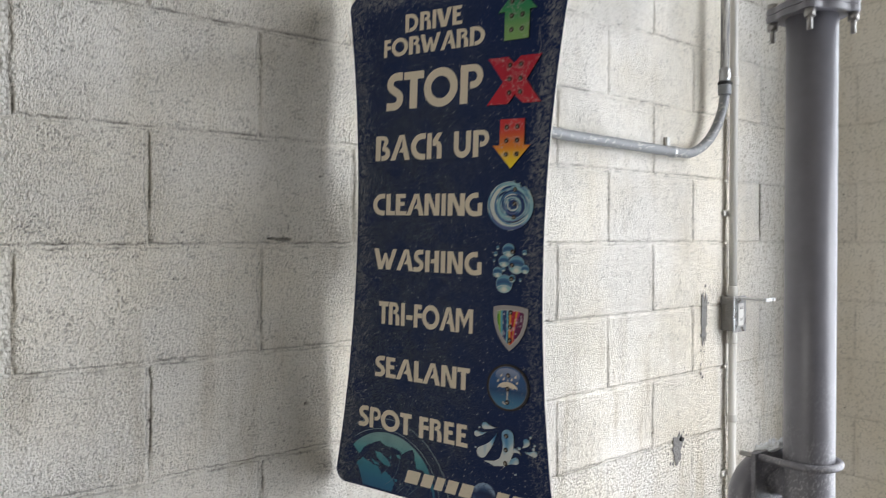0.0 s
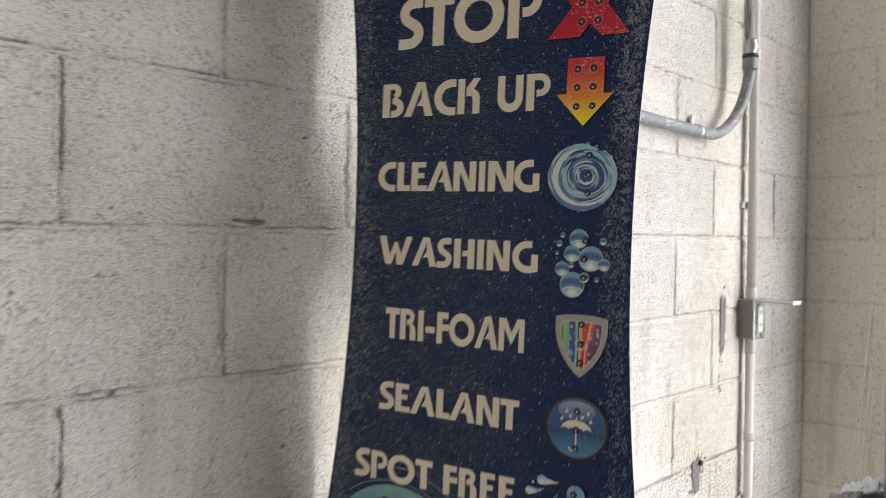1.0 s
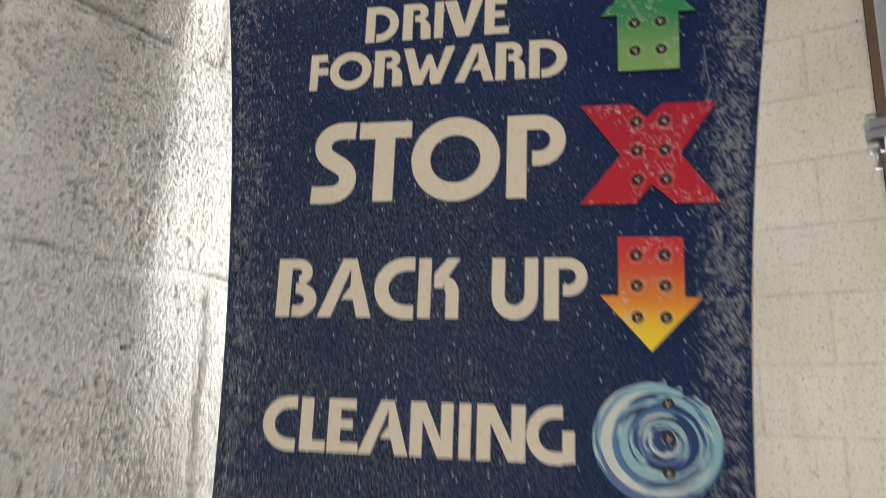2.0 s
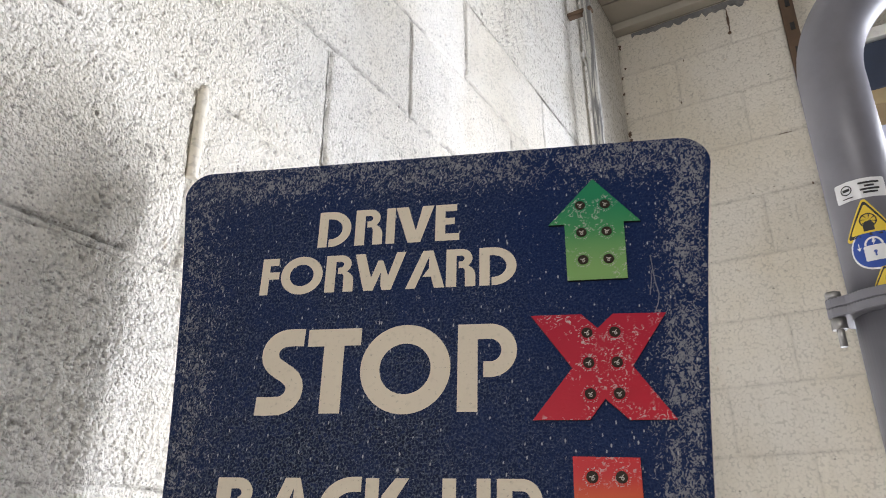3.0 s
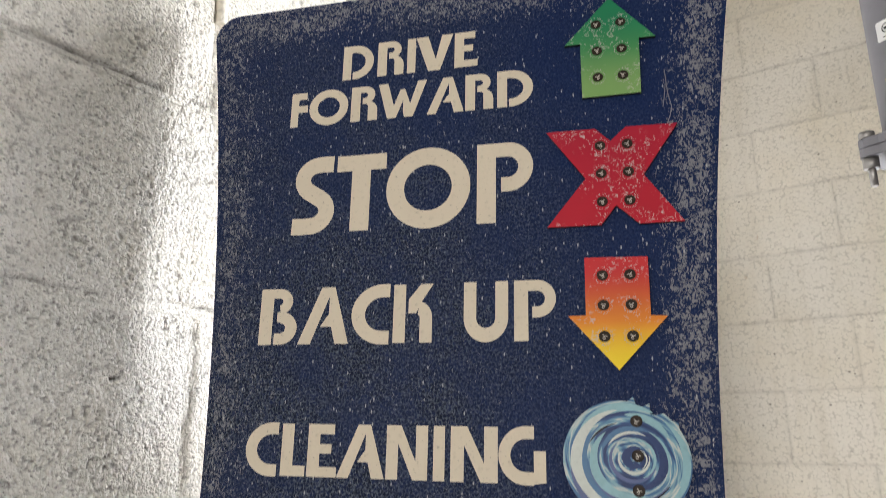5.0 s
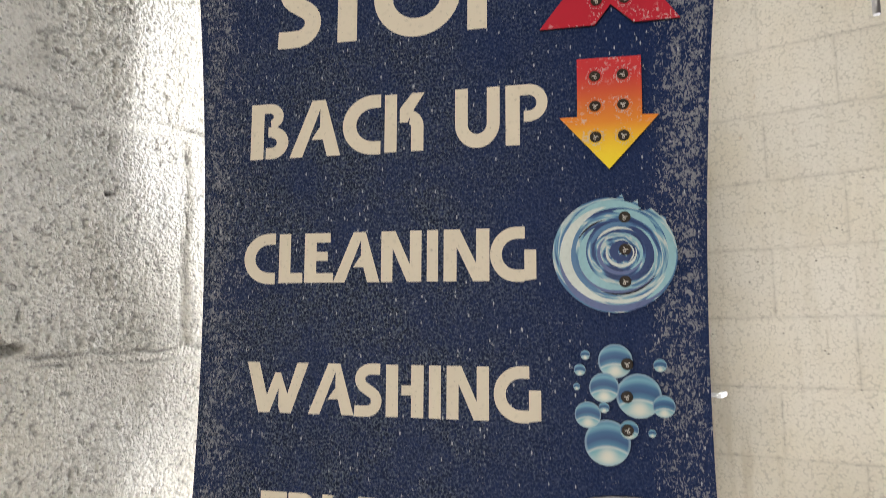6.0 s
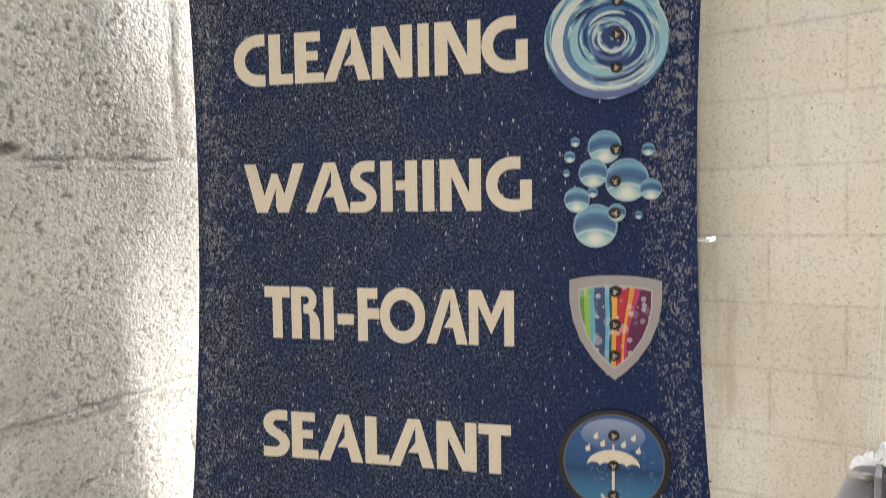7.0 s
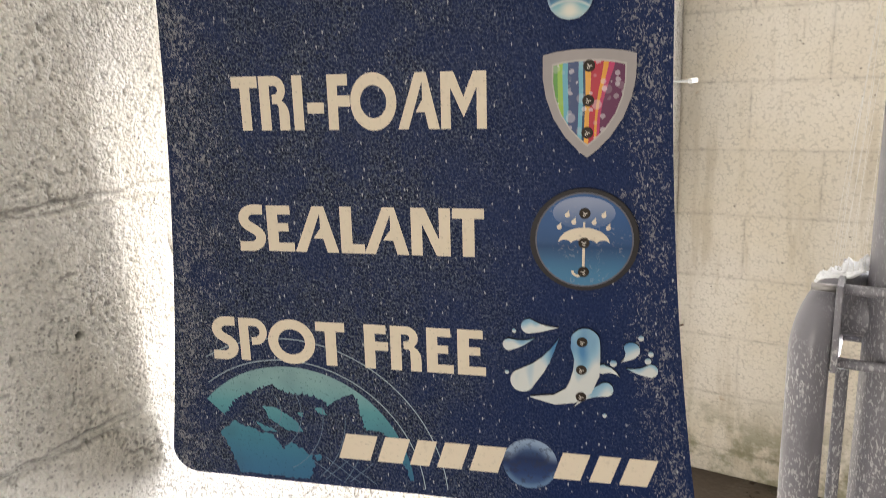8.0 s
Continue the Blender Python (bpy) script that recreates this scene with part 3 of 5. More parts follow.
# ---- the sign ----
A0, A1, A2 = 0.6666, 0.354, 0.02
U = Vector((1, A1, 0)).normalized()
N = Vector((A1, -1, A2)).normalized()
V = N.cross(U)
LEAN = -0.026
SU, SV = U * math.cos(LEAN) + V * math.sin(LEAN), V * math.cos(LEAN) - U * math.sin(LEAN)
CENTRE = Vector((0, A0, JOINT_Z)) + U * 0.2573 + V * 0.005
SIGN_POSE = Matrix((SU, SV, N)).transposed().to_4x4()
SIGN_POSE.translation = CENTRE

sign = thing("instruction_sign", "flaking navy blue car wash instruction sign with icons and lights", "sign", SIGN_POSE)


def half_width(b):
    return 0.2022 + 0.17 * b * b


TOP, BOTTOM, ROUND = 0.4815, -0.4845, 0.024
right_side = [(half_width(b), b) for b in [BOTTOM + ROUND + (TOP - BOTTOM - 2 * ROUND) * k / 40 for k in range(41)]]
wt, wb = half_width(TOP - ROUND), half_width(BOTTOM + ROUND)
top_corner = [(wt - ROUND + ROUND * math.cos(a), TOP - ROUND + ROUND * math.sin(a)) for a in [math.pi / 2 * k / 8 for k in range(1, 9)]]
low_corner = [(wb - ROUND + ROUND * math.sin(a), BOTTOM + ROUND - ROUND * math.cos(a)) for a in [math.pi / 2 * k / 8 for k in range(0, 8)]]
right_half = low_corner + right_side + top_corner
outline = right_half + [(-x, y) for x, y in reversed(right_half)]
part("panel", plate(outline, -0.0035, 0.0, None, 1), [SIGN_NAVY, SIGN_EDGE], sign, "flaking crackled navy panel with white cut edge")
bm = box((-0.07, -0.10, -0.10), (0.07, 0.10, -0.0036), None, 0.004)
part("junction_box", bm, DARK_STEEL, sign, "dark steel mounting box on the back")
arm_end = SIGN_POSE.inverted() @ Vector((-0.012, 0.98, JOINT_Z))
arm_mid = SIGN_POSE.inverted() @ Vector((0.20, 0.98, JOINT_Z))
part("bracket_arm", tube([(0, 0, -0.09), arm_mid, arm_end], 0.02), DARK_STEEL, sign, "steel arm fixed to the wall")


# Stroke letters, one unit high. R: rectangle; P: polygon; C: part of a ring (centre, outer, inner radius, from, to degrees)
S = 0.235


def R(x0, y0, x1, y1):
    return [(x0, y0), (x1, y0), (x1, y1), (x0, y1)]


def C(cx, cy, ro, ri, a0, a1, sx=1.0):
    steps = max(6, int(abs(a1 - a0) / 9))
    an = [radians(a0 + (a1 - a0) * k / steps) for k in range(steps + 1)]
    return [(cx + sx * ro * math.cos(a), cy + ro * math.sin(a)) for a in an] + [(cx + sx * ri * math.cos(a), cy + ri * math.sin(a)) for a in reversed(an)]


def B(points, width):
    """A stroke of even width along points."""
    left, right = [], []
    for i, (x, y) in enumerate(points):
        xa, ya = points[max(i - 1, 0)]
        xb, yb = points[min(i + 1, len(points) - 1)]
        d = math.hypot(xb - xa, yb - ya)
        nx, ny = -(yb - ya) / d * width / 2, (xb - xa) / d * width / 2
        left.append((x + nx, y + ny))
        right.append((x - nx, y - ny))
    return left + right[::-1]


S_LINE = [(0.53, 0.905), (0.40, 0.91)] + [(0.33 + 0.215 * math.cos(radians(a)), 0.71 + 0.195 * math.sin(radians(a))) for a in range(95, 231, 15)] + [(0.27, 0.51), (0.36, 0.455)] + \
    [(0.235 + 0.225 * math.cos(radians(a)), 0.29 + 0.20 * math.sin(radians(a))) for a in range(35, -91, -14)] + [(0.12, 0.09), (0.0, 0.095)]
GLYPHS = {
    "I": (S, [R(0, 0, S, 1)]),
    "L": (0.48, [R(0, 0, S, 1), R(S, 0, 0.48, 0.2)]),
    "E": (0.57, [R(0, 0, S, 1), R(S, 0.81, 0.51, 1), R(S, 0.44, 0.46, 0.62), R(S, 0, 0.57, 0.19)]),
    "F": (0.52, [R(0, 0, S, 1), R(S, 0.80, 0.48, 1), R(S, 0.42, 0.52, 0.62)]),
    "T": (0.62, [R(0, 0.79, 0.62, 1), R(0.195, 0, 0.195 + S, 0.79)]),
    "A": (0.95, [[(0, 0), (0.24, 0), (0.565, 0.84), (0.565, 1), (0.41, 1)], [(0.565, 1), (0.66, 1), (0.95, 0), (0.70, 0), (0.565, 0.5)], [(0.41, 0.30), (0.62, 0.30), (0.57, 0.52), (0.53, 0.48)]]),
    "N": (0.82, [R(0, 0, S, 1), R(0.82 - S, 0, 0.82, 1), [(S, 1), (0.29, 1), (0.585, 0.34), (0.585, 0), (0.53, 0), (S, 0.66)]]),
    "M": (0.98, [R(0, 0, 0.21, 1), R(0.77, 0, 0.98, 1), [(0.21, 1), (0.28, 1), (0.49, 0.56), (0.49, 0.2), (0.21, 0.72)], [(0.70, 1), (0.77, 1), (0.77, 0.72), (0.49, 0.2), (0.49, 0.56)]]),
    "V": (0.80, [[(0, 1), (0.26, 1), (0.43, 0.32), (0.43, 0), (0.27, 0)], [(0.56, 1), (0.80, 1), (0.53, 0), (0.43, 0), (0.43, 0.32)]]),
    "W": (1.26, [[(0, 1), (0.25, 1), (0.42, 0.35), (0.42, 0), (0.25, 0)], [(0.42, 0), (0.48, 0), (0.66, 0.48), (0.66, 0.8), (0.58, 0.8), (0.42, 0.35)], [(0.66, 0.8), (0.70, 0.8), (0.84, 0.38), (0.84, 0), (0.70, 0), (0.66, 0.12)], [(0.84, 0), (0.92, 0), (1.26, 1), (1.03, 1), (0.84, 0.38)]]),
    "H": (0.72, [R(0, 0, S, 1), R(0.72 - S, 0, 0.72, 1), R(0.30, 0.42, 0.72 - S, 0.61)]),
    "O": (1.02, [C(0.51, 0.5, 0.52, 0.295, 0, 179.9), C(0.51, 0.5, 0.52, 0.295, 180, 359.9)]),
    "C": (0.64, [C(0.52, 0.5, 0.52, 0.29, 90, 270), R(0.52, 0.79, 0.64, 1.02), R(0.52, -0.02, 0.64, 0.21)]),
    "G": (0.90, [C(0.52, 0.5, 0.52, 0.29, 90, 270), R(0.52, 0.79, 0.68, 1.02), R(0.52, -0.02, 0.67, 0.21), [(0.67, 0.0), (0.90, 0.03), (0.90, 0.58), (0.67, 0.58)]]),
    "D": (0.80, [R(0, 0, 0.225, 1), R(0.225, 0.79, 0.30, 1), C(0.30, 0.5, 0.5, 0.285, -90, 90), R(0.265, 0, 0.30, 0.215)]),
    "P": (0.68, [R(0, 0, S, 1), R(S, 0.82, 0.38, 1), C(0.38, 0.69, 0.31, 0.13, -90, 90), R(0.30, 0.38, 0.38, 0.56)]),
    "R": (0.66, [R(0, 0, S, 1), R(S, 0.82, 0.34, 1), C(0.34, 0.745, 0.255, 0.075, -62, 90), [(0.285, 0.49), (0.39, 0.49), (0.425, 0.43), (0.43, 0), (0.66, 0), (0.66, 0.30), (0.64, 0.40), (0.58, 0.49), (0.46, 0.58), (0.40, 0.67), (0.285, 0.66)]]),
    "B": (0.66, [R(0, 0, 0.225, 1), R(0.225, 0.83, 0.32, 1), C(0.32, 0.765, 0.235, 0.065, -80, 90), C(0.36, 0.29, 0.29, 0.09, -90, 90), R(0.30, 0.40, 0.36, 0.58), R(0.265, 0, 0.36, 0.20)]),
    "K": (0.76, [R(0, 0, S, 1), [(0.29, 0.50), (0.44, 0.50), (0.56, 0.72), (0.76, 1), (0.52, 1), (0.29, 0.74)], C(0.46, 0.42, 0.285, 0.05, 0, 80), R(0.51, 0, 0.745, 0.42)]),
    "U": (0.82, [R(0, 0.40, S, 1), R(0.82 - S, 0.40, 0.82, 1), C(0.41, 0.40, 0.41, 0.175, 180, 360)]),
    "S": (0.56, [B(S_LINE, 0.215)]),
    "-": (0.34, [R(0, 0.30, 0.34, 0.50)]),
    " ": (0.30, []),
}


def word(text, y0, y1, spans):
    """One line of lettering; each letter fills its span of the sign."""
    height = y1 - y0
    for c, (x0, x1) in zip(text.replace(" ", ""), spans):
        bm = bmesh.new()
        w, strokes = GLYPHS[c]
        k = (x1 - x0) / w
        for s in strokes:
            plate([(x0 + k * x, y0 + height * y) for x, y in s], 0, 0, bm)
        for i, f in enumerate(bm.faces):
            for v in f.verts:
                v.co.z = 0.0004 + 0.00003 * i
        part("letter" if c != "-" else "hyphen", bm, LETTER, sign, "cream printed letter " + c if c != "-" else "cream printed hyphen")


WORDS = [
    ("DRIVE", 0.3975, 0.4319, [(-0.1001, -0.0701), (-0.0663, -0.0413), (-0.0381, -0.0302), (-0.0298, 0.0044), (0.0058, 0.0268)]),
    ("FORWARD", 0.3549, 0.3889, [(-0.1491, -0.1325), (-0.1306, -0.093), (-0.0899, -0.0645), (-0.064, -0.0188), (-0.0185, 0.015), (0.0161, 0.0409), (0.0442, 0.0751)]),
    ("STOP", 0.2522, 0.3221, [(-0.1394, -0.1005), (-0.0993, -0.0533), (-0.0519, 0.0209), (0.0271, 0.0736)]),
    ("BACK UP", 0.1553, 0.2033, [(-0.1622, -0.1265), (-0.1258, -0.08), (-0.0783, -0.045), (-0.0417, -0.008), (0.0173, 0.0532), (0.0578, 0.0901)]),
    ("CLEANING", 0.0502, 0.0908, [(-0.1645, -0.1359), (-0.1325, -0.1111), (-0.1095, -0.0841), (-0.0841, -0.0442), (-0.043, -0.0095), (-0.0051, 0.004), (0.0085, 0.0449), (0.0454, 0.0809)]),
    ("WASHING", -0.0549, -0.0147, [(-0.158, -0.1034), (-0.1032, -0.0641), (-0.0636, -0.0412), (-0.0375, -0.0069), (-0.0026, 0.0069), (0.0114, 0.0444), (0.048, 0.0837)]),
    ("TRI-FOAM", -0.1604, -0.1169, [(-0.1425, -0.1194), (-0.1181, -0.0927), (-0.089, -0.0803), (-0.0768, -0.0626), (-0.0591, -0.0404), (-0.0397, -0.0023), (-0.0012, 0.0325), (0.0336, 0.0695)]),
    ("SEALANT", -0.2628, -0.2232, [(-0.1474, -0.1231), (-0.1208, -0.0967), (-0.0962, -0.0569), (-0.0549, -0.034), (-0.0345, 0.0041), (0.0061, 0.0389), (0.0406, 0.0666)]),
    ("SPOT FREE", -0.3655, -0.3253, [(-0.184, -0.1592), (-0.1569, -0.1303), (-0.1288, -0.085), (-0.0836, -0.0568), (-0.0393, -0.0179), (-0.0158, 0.0113), (0.016, 0.0393), (0.0427, 0.0668)]),
]
for text, y0, y1, spans in WORDS:
    word(text, y0, y1, spans)

# maker's mark: plain slanted bars and a ball
for x, w in ((-0.0690, 0.0335), (-0.0325, 0.0270), (-0.0025, 0.0215), (0.0220, 0.0260), (0.0510, 0.0290), (0.1235, 0.0265), (0.1535, 0.0215), (0.1780, 0.0265)):
    y0, y1 = -0.4550, -0.4305
    part("mark_bar", plate([(x, y0), (x + w - 0.004, y0), (x + w + 0.004, y1), (x + 0.008, y1)], 0.0002, 0.0007), LETTER, sign, "cream slanted bar")
part("mark_ball", plate(disc(0.1040, -0.4435, 0.0232), 0.0001, 0.0006), GLOBE_BALL, sign, "small glassy dark blue printed globe")


# printed globe and its rings, cut off by the lower edge
def cut(points):
    return [(x, y) for x, y in points if y > BOTTOM + 0.004 and abs(x) < half_width(y) - 0.004]


def coast(points, seed, rough=0.0016, start=0):
    """A ragged shore through the points; sides before start stay smooth."""
    rnd = random.Random(seed)
    out = []
    for i, (a, b) in enumerate(zip(points, points[1:] + points[:1])):
        out.append(a)
        if i < start:
            continue
        d = math.hypot(b[0] - a[0], b[1] - a[1])
        for k in range(1, int(d / 0.0022) + 1):
            f = k / (int(d / 0.0022) + 1)
            out.append((a[0] + f * (b[0] - a[0]) + rnd.uniform(-rough, rough), a[1] + f * (b[1] - a[1]) + rnd.uniform(-rough, rough)))
    return out


GX, GY, GR = -0.112, -0.483, 0.1135
SHORE = [(6, 0.110), (20, 0.106), (33, 0.1025), (40, 0.091), (48, 0.098), (56, 0.110), (60, 0.104), (65, 0.0864), (75, 0.090), (93, 0.088), (102, 0.098), (112, 0.094), (125, 0.095), (138, 0.091)]
bm, rnd, last = bmesh.new(), random.Random(4), None
for k in range(177):
    a = 6 + 0.75 * k
    inner = float(np.interp(a, [q[0] for q in SHORE], [q[1] for q in SHORE])) + rnd.uniform(-0.0018, 0.0018) * min(1.0, k / 8)
    pair = [bm.verts.new((GX + r * math.cos(radians(a)), GY + r * math.sin(radians(a)), 0.0003)) for r in (GR, min(inner, GR - 0.0005))]
    if last:
        bm.faces.new((last[0], pair[0], pair[1], last[1]))
    last = pair
part("globe_sea", bm, TEAL, sign, "teal printed northern sea of a globe")
low_sea = [(-0.186, -0.440), (-0.171, -0.427), (-0.148, -0.436), (-0.134, -0.437), (-0.122, -0.452), (-0.116, -0.444), (-0.096, -0.455), (-0.093, -0.466), (-0.099, -0.4805), (-0.170, -0.4805), (-0.177, -0.455)]
part("globe_sea", plate(coast(low_sea, 5), 0.0001, 0.0003), TEAL, sign, "teal printed southern sea of a globe")
for seed, sea in ((6, [(-0.141, -0.410), (-0.127, -0.411), (-0.109, -0.4215), (-0.1025, -0.433), (-0.118, -0.432), (-0.136, -0.421)]), (7, [(-0.152, -0.424), (-0.143, -0.428), (-0.128, -0.434), (-0.140, -0.435)]),
                  (8, [(-0.107, -0.4145), (-0.101, -0.4135), (-0.103, -0.418)]), (9, [(-0.090, -0.408), (-0.083, -0.407), (-0.078, -0.4135), (-0.087, -0.4125)]), (10, [(-0.0935, -0.455), (-0.088, -0.4535), (-0.086, -0.457), (-0.091, -0.461)])):
    part("globe_lake", plate(coast(sea, seed, 0.0009), 0.0001, 0.0003), TEAL, sign, "small teal printed water shape")


def thin_arc(name, cx, cy, r, a0, a1, width, material, label):
    out = cut([(cx + r * math.cos(radians(a0 + (a1 - a0) * k / 60)), cy + r * math.sin(radians(a0 + (a1 - a0) * k / 60))) for k in range(61)])
    bm, f = bmesh.new(), (r - width) / r
    for (xa, ya), (xb, yb) in zip(out, out[1:]):
        plate([(xa, ya), (xb, yb), (cx + (xb - cx) * f, cy + (yb - cy) * f), (cx + (xa - cx) * f, cy + (ya - cy) * f)], 0, 0, bm)
    for v in bm.verts:
        v.co.z = 0.00036
    part(name, bm, material, sign, label)


for r, a0 in ((0.127, 128), (0.1475, 122)):
    thin_arc("ring_line", -0.115, -0.490, r, a0, 3, 0.0009, LINE, "thin pale ring line")
for r, a0, a1 in ((0.0235, 40, -60), (0.043, 25, -50), (0.064, 8, -62), (0.085, 0, -48), (0.104, -8, -42)):
    thin_arc("grid_line", -0.1458, -0.4139, r, a0, a1, 0.0006, FAINT_LINE, "faint blue curved grid line")
bm = bmesh.new()
for x, y, dx, dy in ((-0.094, -0.461, 0.026, -0.018), (-0.082, -0.456, 0.032, -0.023), (-0.068, -0.455, 0.034, -0.024), (-0.060, -0.479, 0.024, 0.022), (-0.084, -0.479, 0.024, 0.022)):
    plate(B([(x, y), (x + dx, y + dy)], 0.0006), 0, 0, bm)
for v in bm.verts:
    v.co.z = 0.00034
part("grid_line", bm, FAINT_LINE, sign, "faint blue straight grid lines")


def led_mesh():
    """A small black cup with a silver chip in it."""
    bm = plate(disc(0, 0, 0.0039, None, 20), 0.0, 0.0003)
    for f in bm.faces:
        f.material_index = 0
    out, inn = disc(0, 0, 0.0043, None, 20), disc(0, 0, 0.0038, None, 20)
    for k in range(20):
        j = (k + 1) % 20
        vs = [bm.verts.new((*q, z)) for q, z in ((out[k], 0.0), (out[j], 0.0), (inn[j], 0.0009), (inn[k], 0.0009))]
        bm.faces.new(vs)
    n0 = len(bm.faces)
    plate(C(0, -0.0013, 0.0011, 0.0006, 0, 359), 0.0003, 0.0007, bm)
    for lean in (-1, 1):
        plate(B([(0.0, -0.0003), (0.0007 * lean, 0.0004), (0.0019 * lean, 0.0008)], 0.0006), 0.0003, 0.0008, bm)
    bm.faces.ensure_lookup_table()
    for f in bm.faces[n0:]:
        f.material_index = 1
    return mesh_of("light", bm, LED_CUP, LED_CHIP)


SCUFF = plain("pale_scuffed_print", (0.46, 0.42, 0.41), 0.6, 0, 0.2, 300)


def scuffed_led():
    """The same light with the print worn off in a broken ring round it."""
    me = LED.copy()
    bm = bmesh.new()
    bm.from_mesh(me)
    rnd = random.Random(9)
    for k in range(44):
        if rnd.random() < 0.28:
            continue
        a0, a1 = 2 * math.pi * k / 44, 2 * math.pi * (k + rnd.uniform(0.5, 1.0)) / 44
        r0 = rnd.uniform(0.0052, 0.0066)
        r1 = r0 + rnd.uniform(0.0003, 0.0013)
        f = bm.faces.new([bm.verts.new((r * math.cos(a), r * math.sin(a), 0.0001)) for r, a in ((r0, a0), (r1, a0 + 0.03), (r1, a1), (r0, a1 - 0.02))])
        f.material_index = 2
    bm.to_mesh(me)
    bm.free()
    me.materials.append(SCUFF)
    return me


WORN_RUN = plain("dried_water_run", (0.17, 0.17, 0.20), 0.6, 0, 0.9, 420)
LED = led_mesh()
WORN_LED = scuffed_led()


def lights(parent, places, z, worn=False):
    for x, y in places:
        ob = new("light", WORN_LED if worn else LED)
        ob.parent = parent
        ob.matrix_local = Matrix.Translation((x, y, z)) @ Matrix.Rotation(0.5 * math.sin(x * 900 + y * 500), 4, "Z")
        tagged(ob, "small black light in a drilled hole")


THICK = 0.0035


def icon(shape, material, label, places=(), z=THICK, name="icon"):
    ob = part(name, plate(shape, 0.0003, z, None, 1), [material, PLATE_SIDE], sign, label)
    lights(ob, places, z + 0.0001, len(places) == 6)
    return ob


def grid(xs, ys):
    return [(x, y) for y in ys for x in xs]


icon([(0.1405, 0.4456), (0.1024, 0.4045), (0.1155, 0.4045), (0.1158, 0.3547), (0.1627, 0.3549), (0.1633, 0.4045), (0.1766, 0.4042)], GREEN,
     "green upward arrow plate with six lights", grid((0.1290, 0.1492), (0.4214, 0.3966, 0.3722)))
icon([(0.0858, 0.3263), (0.1250, 0.3262), (0.1368, 0.3145), (0.1490, 0.3258), (0.1888, 0.3253), (0.1610, 0.2842), (0.1894, 0.2443), (0.1560, 0.2443), (0.1392, 0.2600), (0.1272, 0.2446), (0.0853, 0.2448), (0.1162, 0.2838)], RED,
     "red cross plate with six lights", grid((0.1286, 0.1496), (0.3112, 0.2875, 0.2638)))
icon([(0.1133, 0.2187), (0.1606, 0.2178), (0.1606, 0.1727), (0.1726, 0.1722), (0.1361, 0.1325), (0.0997, 0.1735), (0.1131, 0.1735)], SUNSET,
     "red to yellow downward arrow plate with six lights", grid((0.1264, 0.1469), (0.2044, 0.1812, 0.1574)))

# a dried run of water down the vinyl, parting in two
bm = plate(B([(0.1816, 0.3750), (0.1822, 0.3680), (0.1826, 0.3611), (0.1834, 0.3520), (0.1855, 0.3420), (0.1842, 0.3345), (0.1816, 0.3279), (0.1804, 0.3172)], 0.0008), 0.0002, 0.0003)
plate(B([(0.1818, 0.3620), (0.1806, 0.3520), (0.1788, 0.3412)], 0.0007), 0.0002, 0.0003, bm)
part("dried_run", bm, WORN_RUN, sign, "pale dried water run")

swirl = []
for k in range(72):
    a = radians(58 + 5 * k)
    f = 1.0 + 0.05 * max(0.0, math.cos(a - radians(135))) - 0.10 * max(0.0, 1 - k / 9) + (0.10 if k in (2, 5) else 0) - (0.05 if k in (1, 4) else 0) + (0.05 if k == 68 else 0)
    swirl.append((0.1388 + 0.0438 * f * math.cos(a), 0.0680 + 0.0420 * f * math.sin(a)))
water = icon(swirl, SWIRL, "blue and white swirling water plate with three lights", [(0.1462, 0.0961), (0.1462, 0.0722), (0.1458, 0.0486)], THICK, "swirl")
INKS = {name: plain(name + "_swirl_ink", colour, 0.35, 0, 0.25, 300, spec=0.15) for name, colour in
        (("cream", (0.56, 0.60, 0.56)), ("cyan", (0.26, 0.45, 0.50)), ("blue", (0.075, 0.17, 0.31)), ("deep", (0.022, 0.045, 0.14)), ("violet", (0.10, 0.13, 0.27)), ("ink", (0.008, 0.008, 0.02)))}


def crescent(r, a0, a1, width, drift, ink, level):
    """A brush stroke round the swirl's eye, thin at both ends; drift pulls its end inwards."""
    outer, inner = [], []
    for k in range(31):
        f = k / 30
        a, w = radians(a0 + (a1 - a0) * f), width * math.sin(math.pi * f) ** 0.7 / 2
        rr = r + drift * f
        for side, row in ((rr + w, outer), (rr - w, inner)):
            row.append((0.1392 + 0.0440 * side * math.cos(a) + 0.006 * (1 - side), 0.0680 + 0.0420 * side * math.sin(a) + 0.003 * (1 - side)))
    bm = bmesh.new()
    for k in range(30):
        q = [bm.verts.new((x, y, THICK + 0.00006 * level)) for x, y in (outer[k], outer[k + 1], inner[k + 1], inner[k])]
        bm.faces.new(q)
    bmesh.ops.remove_doubles(bm, verts=bm.verts[:], dist=1e-6)
    bmesh.ops.recalc_face_normals(bm, faces=bm.faces[:])
    part("brush_stroke", bm, INKS[ink], water)


